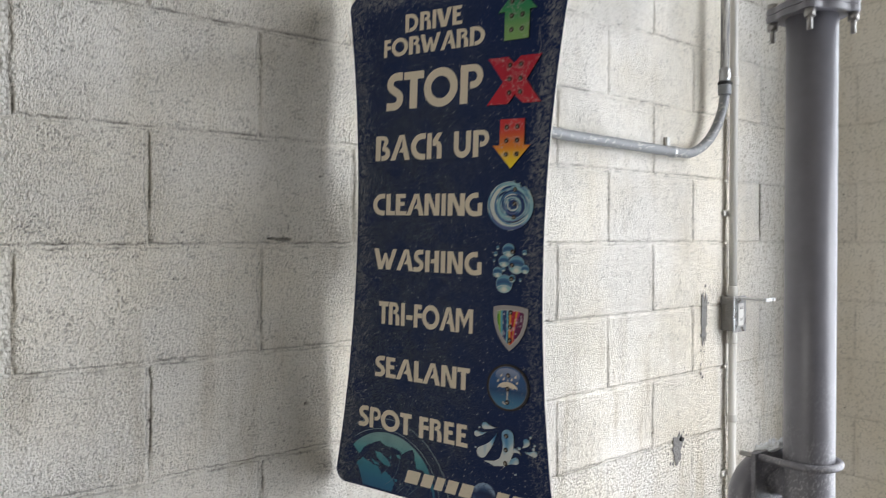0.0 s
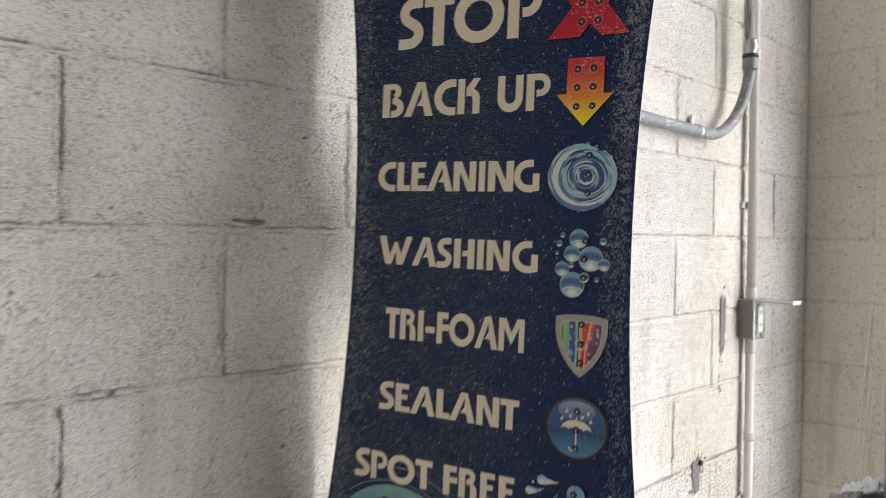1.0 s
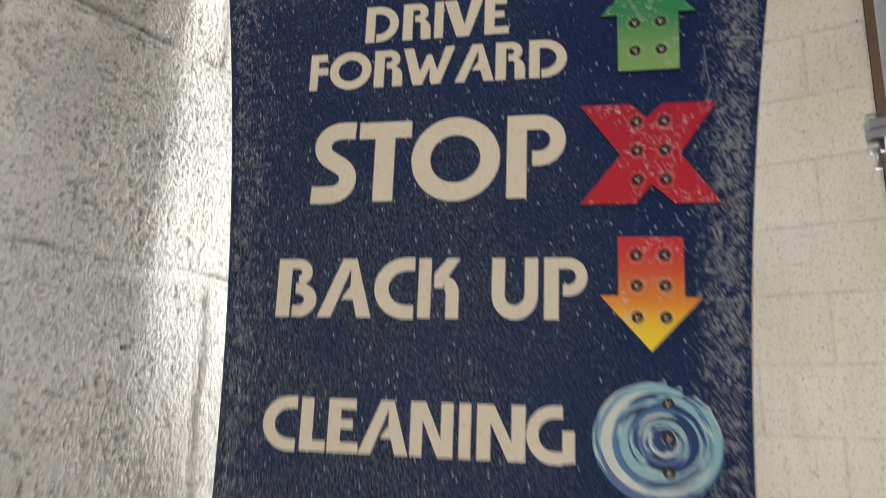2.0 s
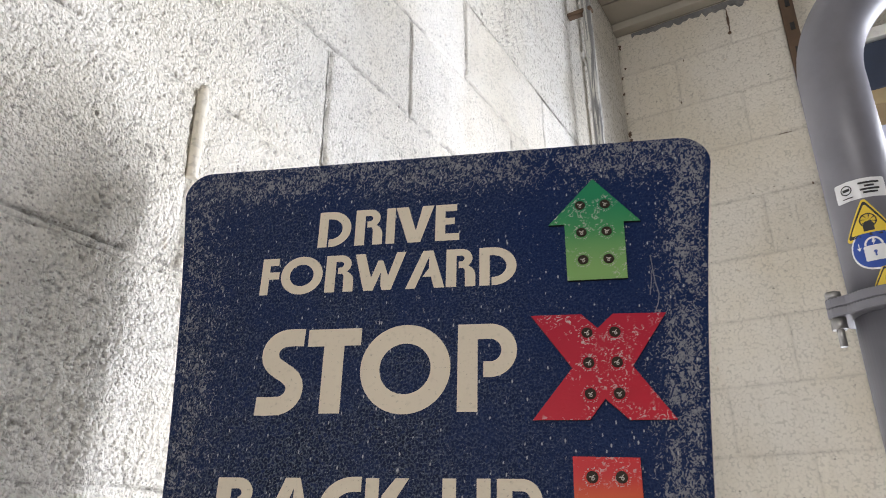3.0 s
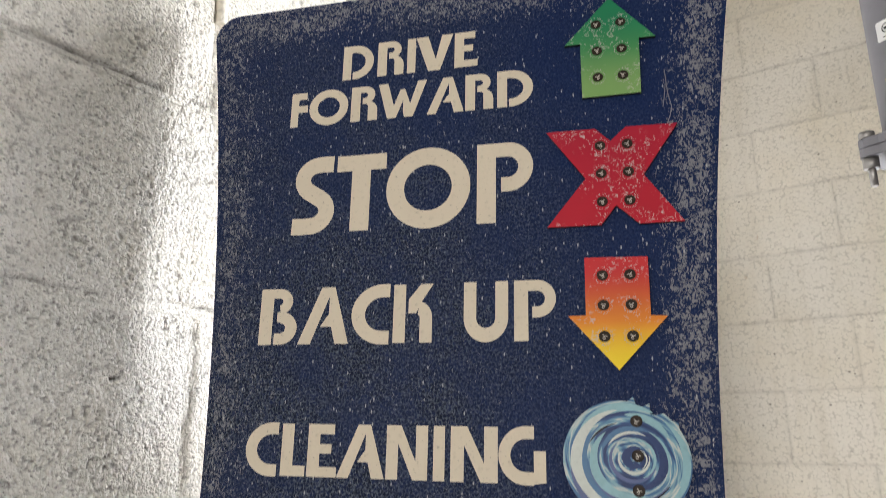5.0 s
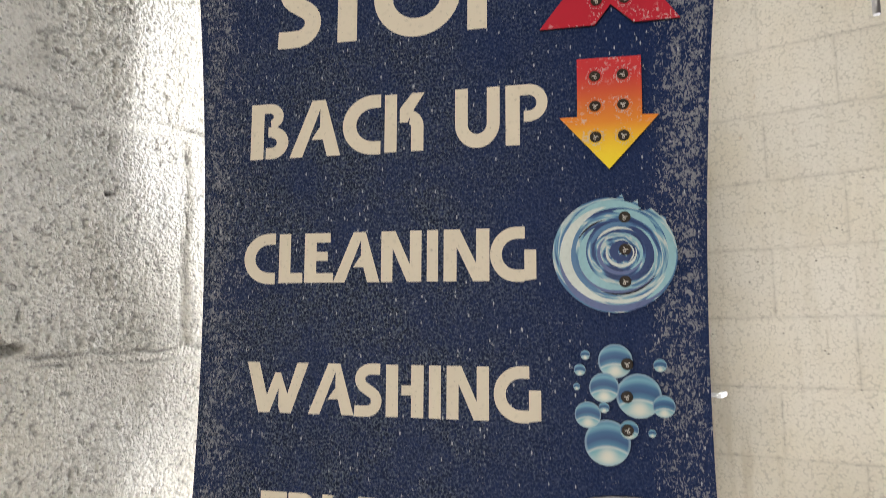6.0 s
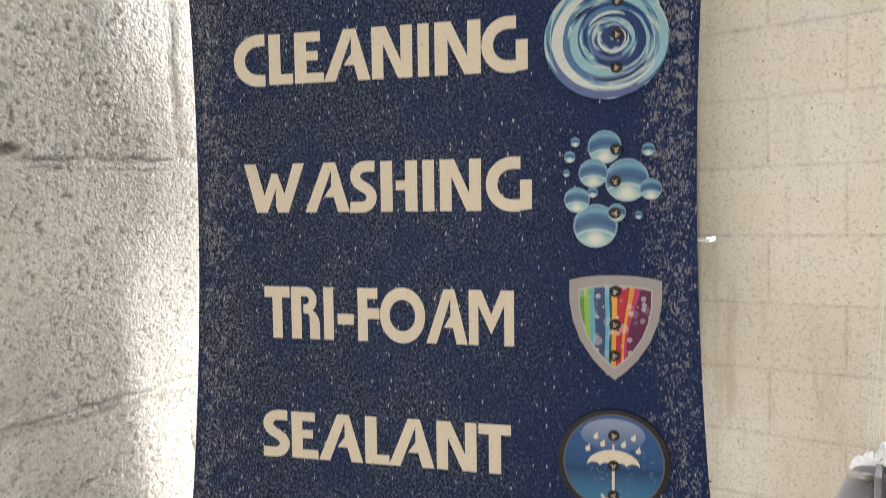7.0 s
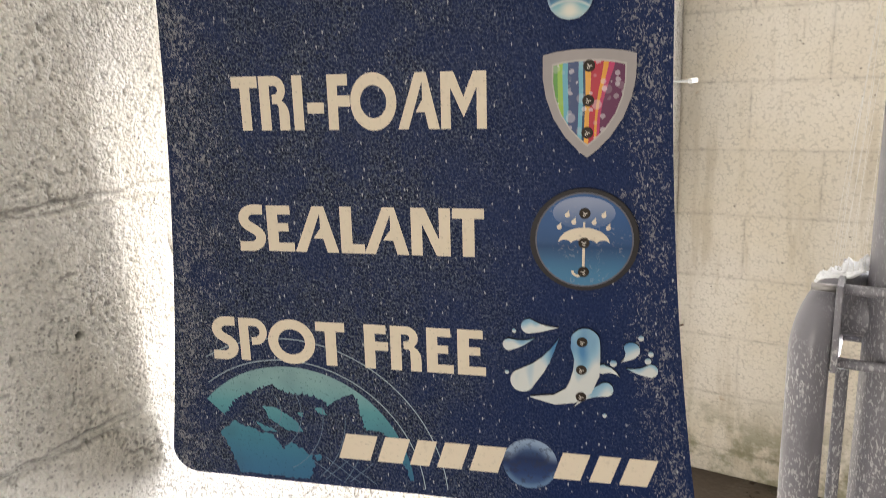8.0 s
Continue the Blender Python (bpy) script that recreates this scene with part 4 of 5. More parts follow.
for level, stroke in enumerate(((0.90, 62, 150, 0.16, 0.0, "cyan"), (0.86, 100, 265, 0.17, -0.04, "cream"), (0.93, 185, 345, 0.11, 0.0, "violet"), (0.90, -60, 50, 0.14, -0.02, "cyan"), (0.72, 30, 95, 0.14, 0.04, "cyan"),
                                (0.73, 120, 275, 0.07, 0.0, "blue"), (0.80, 225, 335, 0.06, 0.05, "cream"), (0.66, 190, 330, 0.05, 0.02, "violet"), (0.60, 130, 290, 0.13, 0.0, "cyan"), (0.70, 245, 330, 0.04, 0.0, "ink"),
                                (0.64, 108, 158, 0.035, 0.06, "ink"), (0.52, 40, 165, 0.10, -0.03, "blue"), (0.50, -75, 75, 0.17, -0.02, "deep"), (0.44, 60, 150, 0.05, 0.0, "cream"), (0.60, -30, 60, 0.05, -0.06, "cyan"),
                                (0.36, 130, 345, 0.06, 0.0, "violet"), (0.33, -70, 100, 0.05, 0.0, "cyan"), (0.25, 150, 380, 0.05, -0.02, "cream"), (0.16, 0, 330, 0.12, -0.03, "deep"), (0.20, 300, 420, 0.03, -0.04, "cream")), 1):
    crescent(*stroke, level * 0.12)

# bubbles, largest behind
BUBBLES = [(0.1535, -0.0332, 0.0158), (0.1310, -0.0668, 0.0162), (0.1375, -0.0087, 0.0122), (0.1293, -0.0278, 0.0106), (0.1175, -0.0474, 0.0094),
           (0.1705, -0.0400, 0.0078), (0.1463, -0.0570, 0.0066), (0.1685, -0.0113, 0.0046), (0.1162, -0.0046, 0.0034), (0.1122, -0.0155, 0.0042),
           (0.1098, -0.0275, 0.0025), (0.1620, -0.0590, 0.0028), (0.1290, -0.0420, 0.0038)]
for i, (x, y, r) in enumerate(BUBBLES):
    ob = part("bubble", plate(disc(x, y, r), 0.0003, 0.0026 + 0.00012 * (i % 8), None, 1), [BUBBLE, PLATE_SIDE], sign, "glossy blue and white bubble plate")
    if i == 0:
        lights(ob, [(0.1452, -0.034)], 0.0036)
    if i == 2:
        lights(ob, [(0.1458, -0.0107)], 0.0036)
    if i == 6:
        lights(ob, [(0.1452, -0.0574)], 0.0037)


def shield_shape(s):
    right = [(0.0, 0.0364), (0.012, 0.0361), (0.024, 0.0347), (0.0335, 0.0325), (0.0335, 0.016), (0.0310, 0.002), (0.0255, -0.013), (0.0165, -0.027), (0.007, -0.037), (0.0, -0.0425)]
    pts = right + [(-x, y) for x, y in reversed(right[1:-1])]
    return [(0.1455 + s * x, -0.1400 + s * y) for x, y in pts]


shield = icon(shield_shape(1.0), SHIELD_METAL, "grey metallic shield plate", (), 0.003, "shield")
part("shield_lip", plate(shield_shape(0.80), 0.0030, 0.00315), SHIELD_LIP, shield, "pale inner lip")
ob = part("shield_face", plate(shield_shape(0.765), 0.0031, 0.0033), RAINBOW, shield, "rainbow striped shield centre")
lights(shield, [(0.1457, -0.1156), (0.1455, -0.1404), (0.1453, -0.1639)], 0.0035)

badge = icon(disc(0.1447, -0.2460, 0.0415, 0.0405), BADGE_EDGE, "round blue badge with white umbrella and dark rim", (), 0.003, "badge")
part("badge_rim", plate(disc(0.1447, -0.2460, 0.0374), 0.0031, 0.00325), BADGE_RIM, badge, "grey inner rim")
part("badge_face", plate(disc(0.1447, -0.2460, 0.0362), 0.0033, 0.00345), BADGE_BLUE, badge, "glossy blue face")
part("cloud", plate(disc(0.1443, -0.2245, 0.0235, 0.0125), 0.0035, 0.0036), CLOUD_BLUE, badge, "pale blue cloud")
canopy = [(0.1447 + 0.0195 * math.cos(radians(a)), -0.2485 + 0.0125 * math.sin(radians(a))) for a in range(0, 181, 10)]
for k in range(4):
    cx = 0.1447 - 0.0195 + 0.0195 * (k + 0.5) / 2
    canopy += [(cx + 0.0048 * math.cos(radians(a)), -0.2487 + 0.0030 * math.sin(radians(a))) for a in range(170, 9, -32)]
part("umbrella", plate(canopy, 0.0036, 0.0038), LETTER, badge, "white umbrella canopy")
bm = plate(R(0.1437, -0.2725, 0.1457, -0.2480), 0.0036, 0.00375)
plate(C(0.1405, -0.2705, 0.0050, 0.0030, 180, 360), 0.0036, 0.0037, bm)
plate(R(0.1439, -0.2362, 0.1455, -0.2318), 0.0036, 0.0037, bm)
part("umbrella_stick", bm, LETTER, badge, "white umbrella stick")


def teardrop(hx, hy, r, tx, ty, bend=0.0):
    """A drop with a round head at h and a pointed tail at t."""
    d = Vector((tx - hx, ty - hy))
    base = math.atan2(d.y, d.x)
    pts = [(hx + r * math.cos(base + radians(a)), hy + r * math.sin(base + radians(a))) for a in range(75, 286, 14)]
    side = Vector((-d.y, d.x)).normalized()
    def along(f, s):
        w = r * (1 - f) ** 1.25 * s
        q = Vector((hx, hy)) + d * f + side * (w + bend * math.sin(math.pi * f))
        return (q.x, q.y)
    lower = [along(f, -1) for f in (0.35, 0.55, 0.75, 0.9)]
    upper = [along(f, 1) for f in (0.9, 0.75, 0.55, 0.35)]
    return pts + lower + [(tx, ty)] + upper


for dx, dy in ((-0.0125, 0.0205), (0.0150, 0.0205), (-0.0075, 0.0150), (0.0078, 0.0150), (-0.0185, 0.0108), (0.0185, 0.0108)):
    part("raindrop", plate(teardrop(0.1443 + dx, -0.2458 + dy - 0.001, 0.0019, 0.1443 + dx + 0.0014, -0.2458 + dy + 0.0032), 0.0037, 0.0039), LETTER, badge)
lights(badge, [(0.1450, -0.2248), (0.1448, -0.2480), (0.1448, -0.2712)], 0.0038)

SPLASH = [(0.0975, -0.3660, 0.0100, 0.1270, -0.3270, -0.0035), (0.0865, -0.3350, 0.0052, 0.1075, -0.3285, -0.0015), (0.1025, -0.3185, 0.0062, 0.1265, -0.3185, -0.0012),
          (0.1645, -0.3695, 0.0062, 0.1395, -0.3870, -0.003), (0.1835, -0.3345, 0.0066, 0.1755, -0.3450, 0.002), (0.1990, -0.3510, 0.0055, 0.1800, -0.3500, 0.0015), (0.1620, -0.3520, 0.0040, 0.1755, -0.3580, 0.002)]
for hx, hy, r, tx, ty, bend in SPLASH:
    part("water_drop", plate(teardrop(hx, hy, r, tx, ty, bend), 0.0003, 0.003, None, 1), [DROP, PLATE_SIDE], sign, "pale blue and white water drop plate")
def tapered(line):
    """A blade along points with a half width at each."""
    left, right = [], []
    for i, (x, y, w) in enumerate(line):
        xa, ya, _ = line[max(i - 1, 0)]
        xb, yb, _ = line[min(i + 1, len(line) - 1)]
        d = math.hypot(xb - xa, yb - ya)
        left.append((x - (yb - ya) / d * w, y + (xb - xa) / d * w))
        right.append((x + (yb - ya) / d * w, y - (xb - xa) / d * w))
    return left + right[::-1]


head = [(0.1475 + 0.0118 * math.cos(radians(a)) * 1.0, -0.3305 + 0.0125 * math.sin(radians(a))) for a in range(20, 161, 14)]
blade = tapered([(0.1478, -0.3330, 0.0117), (0.1495, -0.3440, 0.0103), (0.1490, -0.3560, 0.0106), (0.1450, -0.3680, 0.0100), (0.1370, -0.3765, 0.0072), (0.1240, -0.3812, 0.0044), (0.1040, -0.3800, 0.0004)])
half = len(blade) // 2
body = head + blade[half:][::-1] + blade[:half][::-1]
ob = part("water_splash", plate(body, 0.0003, 0.0033, None, 1), [DROP, PLATE_SIDE], sign, "curved splash plate with three lights")
lights(ob, [(0.1451, -0.3297), (0.1451, -0.3536), (0.1452, -0.3770)], 0.0035)
for x, y, r in ((0.0905, -0.3235, 0.0018), (0.0845, -0.3600, 0.0018), (0.1700, -0.3470, 0.0028), (0.1905, -0.3245, 0.0022), (0.1985, -0.3375, 0.0022), (0.1965, -0.3435, 0.0026), (0.1645, -0.3930, 0.0018)):
    part("water_drop", plate(disc(x, y, r, None, 16), 0.0003, 0.0016, None, 1), [DROP, PLATE_SIDE], sign, "tiny round water drop")


# ---- conduits and outlet on the block wall ----
pipe_run = thing("conduit", "cream painted steel conduit running up the block wall", "conduit", (0.024, 2.115, 0))
part("pipe", tube([(0, 0, 0.02), (0, 0, 1.20)], 0.0125), CONDUIT_PAINT, pipe_run)
part("pipe", tube([(0, 0, 1.36), (0, 0, CEIL - 0.002)], 0.0125), CONDUIT_PAINT, pipe_run)
for z0, z1 in ((1.185, 1.228), (1.338, 1.372), (0.93, 0.955), (0.56, 0.60), (2.02, 2.05)):
    part("coupling", tube([(0, 0, z0), (0, 0, z0 + 0.003), (0, 0, z1 - 0.003), (0, 0, z1)], 0.0155, None, 24, True, lambda i: 0.94 if i in (0, 3) else 1.0), CONDUIT_PAINT, pipe_run, "raised conduit coupling")
for z in (1.60, 2.50, 3.1, 0.75):
    part("strap", box((-0.024, -0.03, z), (-0.014, 0.03, z + 0.018), None, 0.002), CONDUIT_PAINT, pipe_run, "painted pipe strap")

outlet = thing("outlet_box", "weathered grey metal outlet box with flip lid standing open", "outlet", (0.0, 2.0835, 1.228))
part("housing", box((0.0, 0.0, 0.0), (0.042, 0.068, 0.110), None, 0.003), BARE_BLOCK, outlet, "paint-worn grey metal housing")
part("face_plate", box((0.042, -0.002, -0.003), (0.048, 0.071, 0.113), None, 0.002), CONDUIT_METAL, outlet, "grey metal face plate")
ob = part("receptacle", box((0.048, 0.018, 0.018), (0.052, 0.050, 0.090), None, 0.002), WHITE_PLASTIC, outlet, "white socket insert")
for z in (0.034, 0.070):
    part("slot", box((0.0515, 0.027, z), (0.0526, 0.029, z + 0.009)), BLACK_RUBBER, outlet)
    part("slot", box((0.0515, 0.038, z), (0.0526, 0.040, z + 0.009)), BLACK_RUBBER, outlet)
bm = box((0.048, 0.004, 0.104), (0.140, 0.062, 0.109), None, 0.001)
part("lid", bm, CONDUIT_METAL, outlet, "thin grey flip lid held open")
part("lid_tip", box((0.139, 0.004, 0.102), (0.151, 0.062, 0.113), None, 0.002), CLEAR_TIP, outlet, "pale clear plastic lip")

riser = thing("flexible_conduit", "grey flexible conduit with metal riser strapped to the wall", "conduit", (0, 0, 0))
part("riser_pipe", tube([(0.06, 2.0, 2.02), (0.06, 2.0, CEIL - 0.002)], 0.0135), RUN_PIPE, riser, "paint-streaked metal riser conduit")
part("fitting", tube([(0.06, 2.0, 2.012), (0.06, 2.0, 2.016), (0.06, 2.0, 2.05), (0.06, 2.0, 2.054)], 0.0175, None, 24, True, lambda i: 0.9 if i in (0, 3) else 1.0), CONDUIT_METAL, riser, "set-screw fitting")
part("label_tag", box((0.074, 1.988, 2.024), (0.078, 2.004, 2.04), None, 0.0006), WHITE_PLASTIC, riser, "small white label")
part("seal", tube([(0.06, 2.0, 2.004), (0.06, 2.0, 2.012)], 0.021), BLACK_RUBBER, riser, "black rubber seal ring")
part("collar", tube([(0.06, 2.0, 1.972), (0.06, 2.0, 1.976), (0.06, 2.0, 2.0), (0.06, 2.0, 2.0035)], 0.0205, None, 8, True, lambda i: 0.93 if i in (0, 3) else 1.0), FLEX_GREY, riser, "grey compression collar")
bend = arc((0.052, 1.83, 1.972), (0.008, 0.17, 0), (-0.022, 0, -0.19), 0, 90, 46)
run = bend + [Vector((0.026 - 0.004 * k / 10, 1.83 - 0.085 * k, 1.782 + 0.0016 * k * (1 if k < 7 else 1.4))) for k in range(1, 11)]
part("flexible_hose", tube(run, 0.0145, None, 20, True, lambda i: 1.0 + 0.035 * (i % 2) if i < 30 else 1.0), FLEX_GREY, riser, "ribbed grey hose")
part("strap", tube([(0.026, 1.787, 1.7828), (0.026, 1.785, 1.7828), (0.026, 1.774, 1.783), (0.026, 1.772, 1.783)], 0.0172, None, 24, False, lambda i: 0.94 if i in (0, 3) else 1.0), CONDUIT_METAL, riser, "metal strap round the hose")
part("clip", box((0.0, 1.988, 3.185), (0.0765, 2.012, 3.2), None, 0.003), RUST_TRACK, riser, "dark pipe clip")
part("clip", box((0.0, 1.988, 2.625), (0.0765, 2.012, 2.637), None, 0.003), RUN_PIPE, riser, "metal pipe clip")
part("strap_ear", box((0.003, 1.773, 1.794), (0.012, 1.787, 1.828), None, 0.003), WHITE_PLASTIC, riser, "strap ear with screw")

# bare patches where old plates were torn off the paint
random.seed(5)
for y, z, w, h in ((1.985, 1.27, 0.034, 0.16), (1.845, 0.885, 0.050, 0.10)):
    pts = []
    for k in range(28):
        a = 2 * math.pi * k / 28
        f = 1 / max(abs(math.cos(a)), abs(math.sin(a)))
        f = min(f, 1.25) * random.uniform(0.62, 1.1)
        pts.append((w / 2 * f * math.cos(a), h / 2 * f * math.sin(a)))
    bm = plate(pts, 0.0, 0.0012)
    for _ in range(26):
        cx, cz, r = random.gauss(0, w * 0.42), random.gauss(0, h * 0.42), random.uniform(0.0012, 0.0042)
        plate([(cx + r * random.uniform(0.5, 1.2) * math.cos(q), cz + 1.5 * r * random.uniform(0.5, 1.2) * math.sin(q)) for q in [2 * math.pi * i / 9 for i in range(9)]], 0.0, 0.0010, bm)
    bmesh.ops.transform(bm, matrix=Matrix.Translation((0.0012, y, z)) @ Matrix(((0, 0, 1), (1, 0, 0), (0, 1, 0))).to_4x4(), verts=bm.verts)
    part("bare_patch", bm, TORN_PATCH, wall_left, "bare grey patch in the paint")
part("mortar_bead", tube([(-0.0022, 0.7105 - 0.00004 * k, 2.022 + 0.0112 * k) for k in range(11)], 0.0066, None, 16, True, lambda i: (1.0, 0.94, 1.04, 0.97)[i % 4] if i < 10 else 0.7), SMOOTH_PAINT, wall_left, "smooth raised mortar bead")
random.seed(11)


def ragged(cx, cz, w, h, points=22):
    """An uneven closed outline about a centre."""
    out = []
    for k in range(points):
        a = 2 * math.pi * k / points
        f = random.uniform(0.45, 1.1)
        out.append((cx + w / 2 * f * math.cos(a), cz + h / 2 * f * math.sin(a)))
    return out


ON_END = Matrix(((1, 0, 0, 0), (0, 0, -1, END_Y - 0.0008), (0, 1, 0, 0), (0, 0, 0, 1)))
bm = bmesh.new()
for x, z, w, h in ((0.010, 3.478, 0.014, 0.030), (0.022, 3.374, 0.012, 0.012), (0.004, 3.262, 0.014, 0.016), (0.008, 3.174, 0.012, 0.010), (0.008, 3.085, 0.016, 0.034), (0.010, 3.055, 0.018, 0.020), (0.006, 3.335, 0.010, 0.016),
                   (0.234, 3.329, 0.005, 0.010), (0.204, 3.155, 0.006, 0.012), (0.378, 2.741, 0.008, 0.004), (0.443, 2.749, 0.004, 0.004), (0.554, 2.732, 0.008, 0.012), (0.405, 3.385, 0.018, 0.016), (0.407, 3.44, 0.009, 0.10), (0.506, 2.93, 0.05, 0.004)):
    plate(ragged(x, z, w, h), 0.0, 0.0006, bm)
bmesh.ops.transform(bm, matrix=ON_END, verts=bm.verts)
part("mould_speck", bm, RUST_TRACK, wall_end, "brown mould specks in the joints")
bm = bmesh.new()
low = [(0.06 + 0.0115 * k, CEIL - 0.040 - (0.018 + 0.020 * k / 44) * random.uniform(0.35, 1.2)) for k in range(45)]
plate([(0.06, CEIL - 0.036)] + low + [(0.566, CEIL - 0.036)], 0.0, 0.0006, bm)
bmesh.ops.transform(bm, matrix=ON_END, verts=bm.verts)
part("grime_strip", bm, TORN_PATCH, wall_end, "dark unpainted strip along the top")
part("anchor_hole", tube([(0.001, 1.862, 0.912), (0.010, 1.862, 0.912)], 0.007, None, 12), BLACK_RUBBER, wall_left, "black anchor plug")


# ---- steel column ----
PX, PY, PR = 0.605, 1.395, 0.047
column = thing("steel_column", "grey painted steel pipe column with bolted flange and warning stickers", "column", (PX, PY, 0))
part("lower_pipe", tube([(0, 0, 0.012), (0, 0, 0.6), (0, 0, 1.2), (0, 0, 1.962)], PR, None, 48), STEEL, column)
part("base_plate", box((-0.11, -0.11, 0.0), (0.11, 0.11, 0.012), None, 0.003), STEEL, column)
TURN_R = 0.19
up = [(0, 0, 1.99), (0, 0, 2.348)] + [tuple(p) for p in arc((TURN_R, 0, 2.348), (-TURN_R, 0, 0), (0, 0, TURN_R), 0, 90, 20)][1:] + [(1.2, 0, 2.348 + TURN_R)]
part("upper_pipe", tube(up, PR, None, 48), STEEL, column, "bent upper pipe")


def flange(z0, z1):
    pts = []
    for k in range(64):
        a = 2 * math.pi * k / 64
        pts.append(((0.066 + 0.017 * max(0.0, math.cos(4 * (a - radians(22)))) ** 2) * math.cos(a), (0.066 + 0.017 * max(0.0, math.cos(4 * (a - radians(22)))) ** 2) * math.sin(a)))
    bm = plate(pts, z0, z1)
    bmesh.ops.bevel(bm, geom=[e for e in bm.edges if abs(e.verts[0].co.z - e.verts[1].co.z) < 1e-6], offset=0.0015, segments=1, affect="EDGES")
    return bm


part("flange", flange(1.962, 1.975), STEEL, column, "lower bolted flange")
part("flange", flange(1.9755, 1.989), STEEL, column, "upper bolted flange")
for k in range(4):
    a = radians(22 + 90 * k)
    x, y = 0.071 * math.cos(a), 0.071 * math.sin(a)
    bolt = part("bolt", tube([(x, y, 1.922), (x, y, 1.962)], 0.005, None, 12), BOLT_STEEL, column, "threaded flange bolt")
    part("nut", tube([(x, y, 1.946), (x, y, 1.9615)], 0.0105, None, 6), BOLT_STEEL, bolt, "hexagonal nut")
    part("bolt_head", tube([(x, y, 1.9892), (x, y, 1.999)], 0.0105, None, 6), BOLT_STEEL, bolt, "hexagonal bolt head")


def wrapped(shape, z, offset, turn):
    """A sticker bent round the pipe; shape in metres across and up."""
    bm = plate(shape, 0, 0)
    bmesh.ops.triangulate(bm, faces=bm.faces[:])
    for _ in range(2):
        bmesh.ops.subdivide_edges(bm, edges=bm.edges[:], cuts=1, use_grid_fill=True)
    for v in bm.verts:
        a = radians(-90 + turn) + v.co.x / PR
        r = PR + offset
        v.co = Vector((r * math.cos(a), r * math.sin(a), z + v.co.y))
    return bm


TURN_TO = -4


def rounded_triangle(w, h, r):
    cs = [(-w / 2 + r * 1.5, -h / 2 + r), (w / 2 - r * 1.5, -h / 2 + r), (0, h / 2 - r * 1.6)]
    pts = []
    for (cx, cy), a0 in zip(cs, (150, 270, 30)):
        pts += [(cx + r * math.cos(radians(a0 + 120 * k / 6)), cy + r * math.sin(radians(a0 + 120 * k / 6))) for k in range(7)]
    return pts


def sticker(name, shape, z, offset, material, parent, label="", turn=TURN_TO):
    return part(name, wrapped(shape, z, offset, turn), material, parent, label)


def rounded_box(w, h, r):
    pts = []
    for cx, cy, a0 in ((w / 2 - r, h / 2 - r, 0), (-w / 2 + r, h / 2 - r, 90), (-w / 2 + r, -h / 2 + r, 180), (w / 2 - r, -h / 2 + r, 270)):
        pts += [(cx + r * math.cos(radians(a0 + 15 * k)), cy + r * math.sin(radians(a0 + 15 * k))) for k in range(7)]
    return pts


tag = sticker("sticker", rounded_box(0.066, 0.030, 0.003), 2.137, 0.0006, STICKER_WHITE, column, "white certification sticker with small print")
ring_shape = C(-0.017, 0.002, 0.0075, 0.0060, 0, 359)
sticker("emblem", ring_shape, 2.137, 0.0011, STICKER_BLACK, tag, "black ring emblem")
sticker("emblem", R(-0.0215, 0.0, -0.0125, 0.004), 2.137, 0.0012, STICKER_BLACK, tag, "black bar")
for k, (w, y) in enumerate(((0.026, 0.0075), (0.012, 0.0025), (0.024, -0.0025), (0.018, -0.0075))):
    sticker("print_bar", R(0.012 - w / 2, y - 0.0015, 0.012 + w / 2, y + 0.0015), 2.137, 0.0011, STICKER_BLACK, tag, "black bar of small print")
sticker("print_bar", R(-0.024, -0.011, -0.010, -0.0095), 2.137, 0.0011, STICKER_BLACK, tag)

warn = sticker("sticker", rounded_triangle(0.068, 0.060, 0.004), 2.092, 0.0006, YELLOW, column, "yellow triangular warning sticker with fan symbol")
tri = rounded_triangle(0.060, 0.052, 0.003)
sticker("border", tri, 2.0915, 0.0010, STICKER_BLACK, warn, "black border")
sticker("field", rounded_triangle(0.050, 0.0425, 0.002), 2.0908, 0.0014, YELLOW, warn)
sticker("fan_symbol", C(0, -0.003, 0.0105, 0.0088, 0, 359), 2.0905, 0.0018, STICKER_BLACK, warn)
for k in range(8):
    a = radians(45 * k + 10)
    c, s = math.cos(a), math.sin(a)
    blade = [(0.001 * c, 0.001 * s - 0.003), (0.0088 * math.cos(a + 0.25), 0.0088 * math.sin(a + 0.25) - 0.003), (0.0088 * math.cos(a + 0.42), 0.0088 * math.sin(a + 0.42) - 0.003)]
    sticker("fan_blade", blade, 2.0905, 0.0018, STICKER_BLACK, warn)
sticker("symbol_base", [(-0.0075, -0.0185), (0.0055, -0.0185), (0.0055, -0.008), (0.003, -0.003), (-0.004, -0.005), (-0.0075, -0.010)], 2.0905, 0.0022, STICKER_BLACK, warn)

lock = sticker("sticker", disc(0, 0, 0.030), 2.046, 0.0006, STICKER_WHITE, column, "round blue sticker with a white padlock")
sticker("field", disc(0, 0, 0.0275), 2.046, 0.0010, STICKER_BLUE, lock, "blue field")
sticker("padlock", rounded_box(0.026, 0.022, 0.002), 2.040, 0.0014, STICKER_WHITE, lock, "white padlock body")
sticker("shackle", C(0, 0, 0.0115, 0.0088, 0, 180) , 2.0515, 0.0014, STICKER_WHITE, lock, "white shackle")
sticker("keyhole", disc(0, 0.0015, 0.0022, None, 12), 2.040, 0.0018, STICKER_BLUE, lock)
sticker("keyhole", R(-0.001, -0.005, 0.001, 0.0), 2.040, 0.0018, STICKER_BLUE, lock)
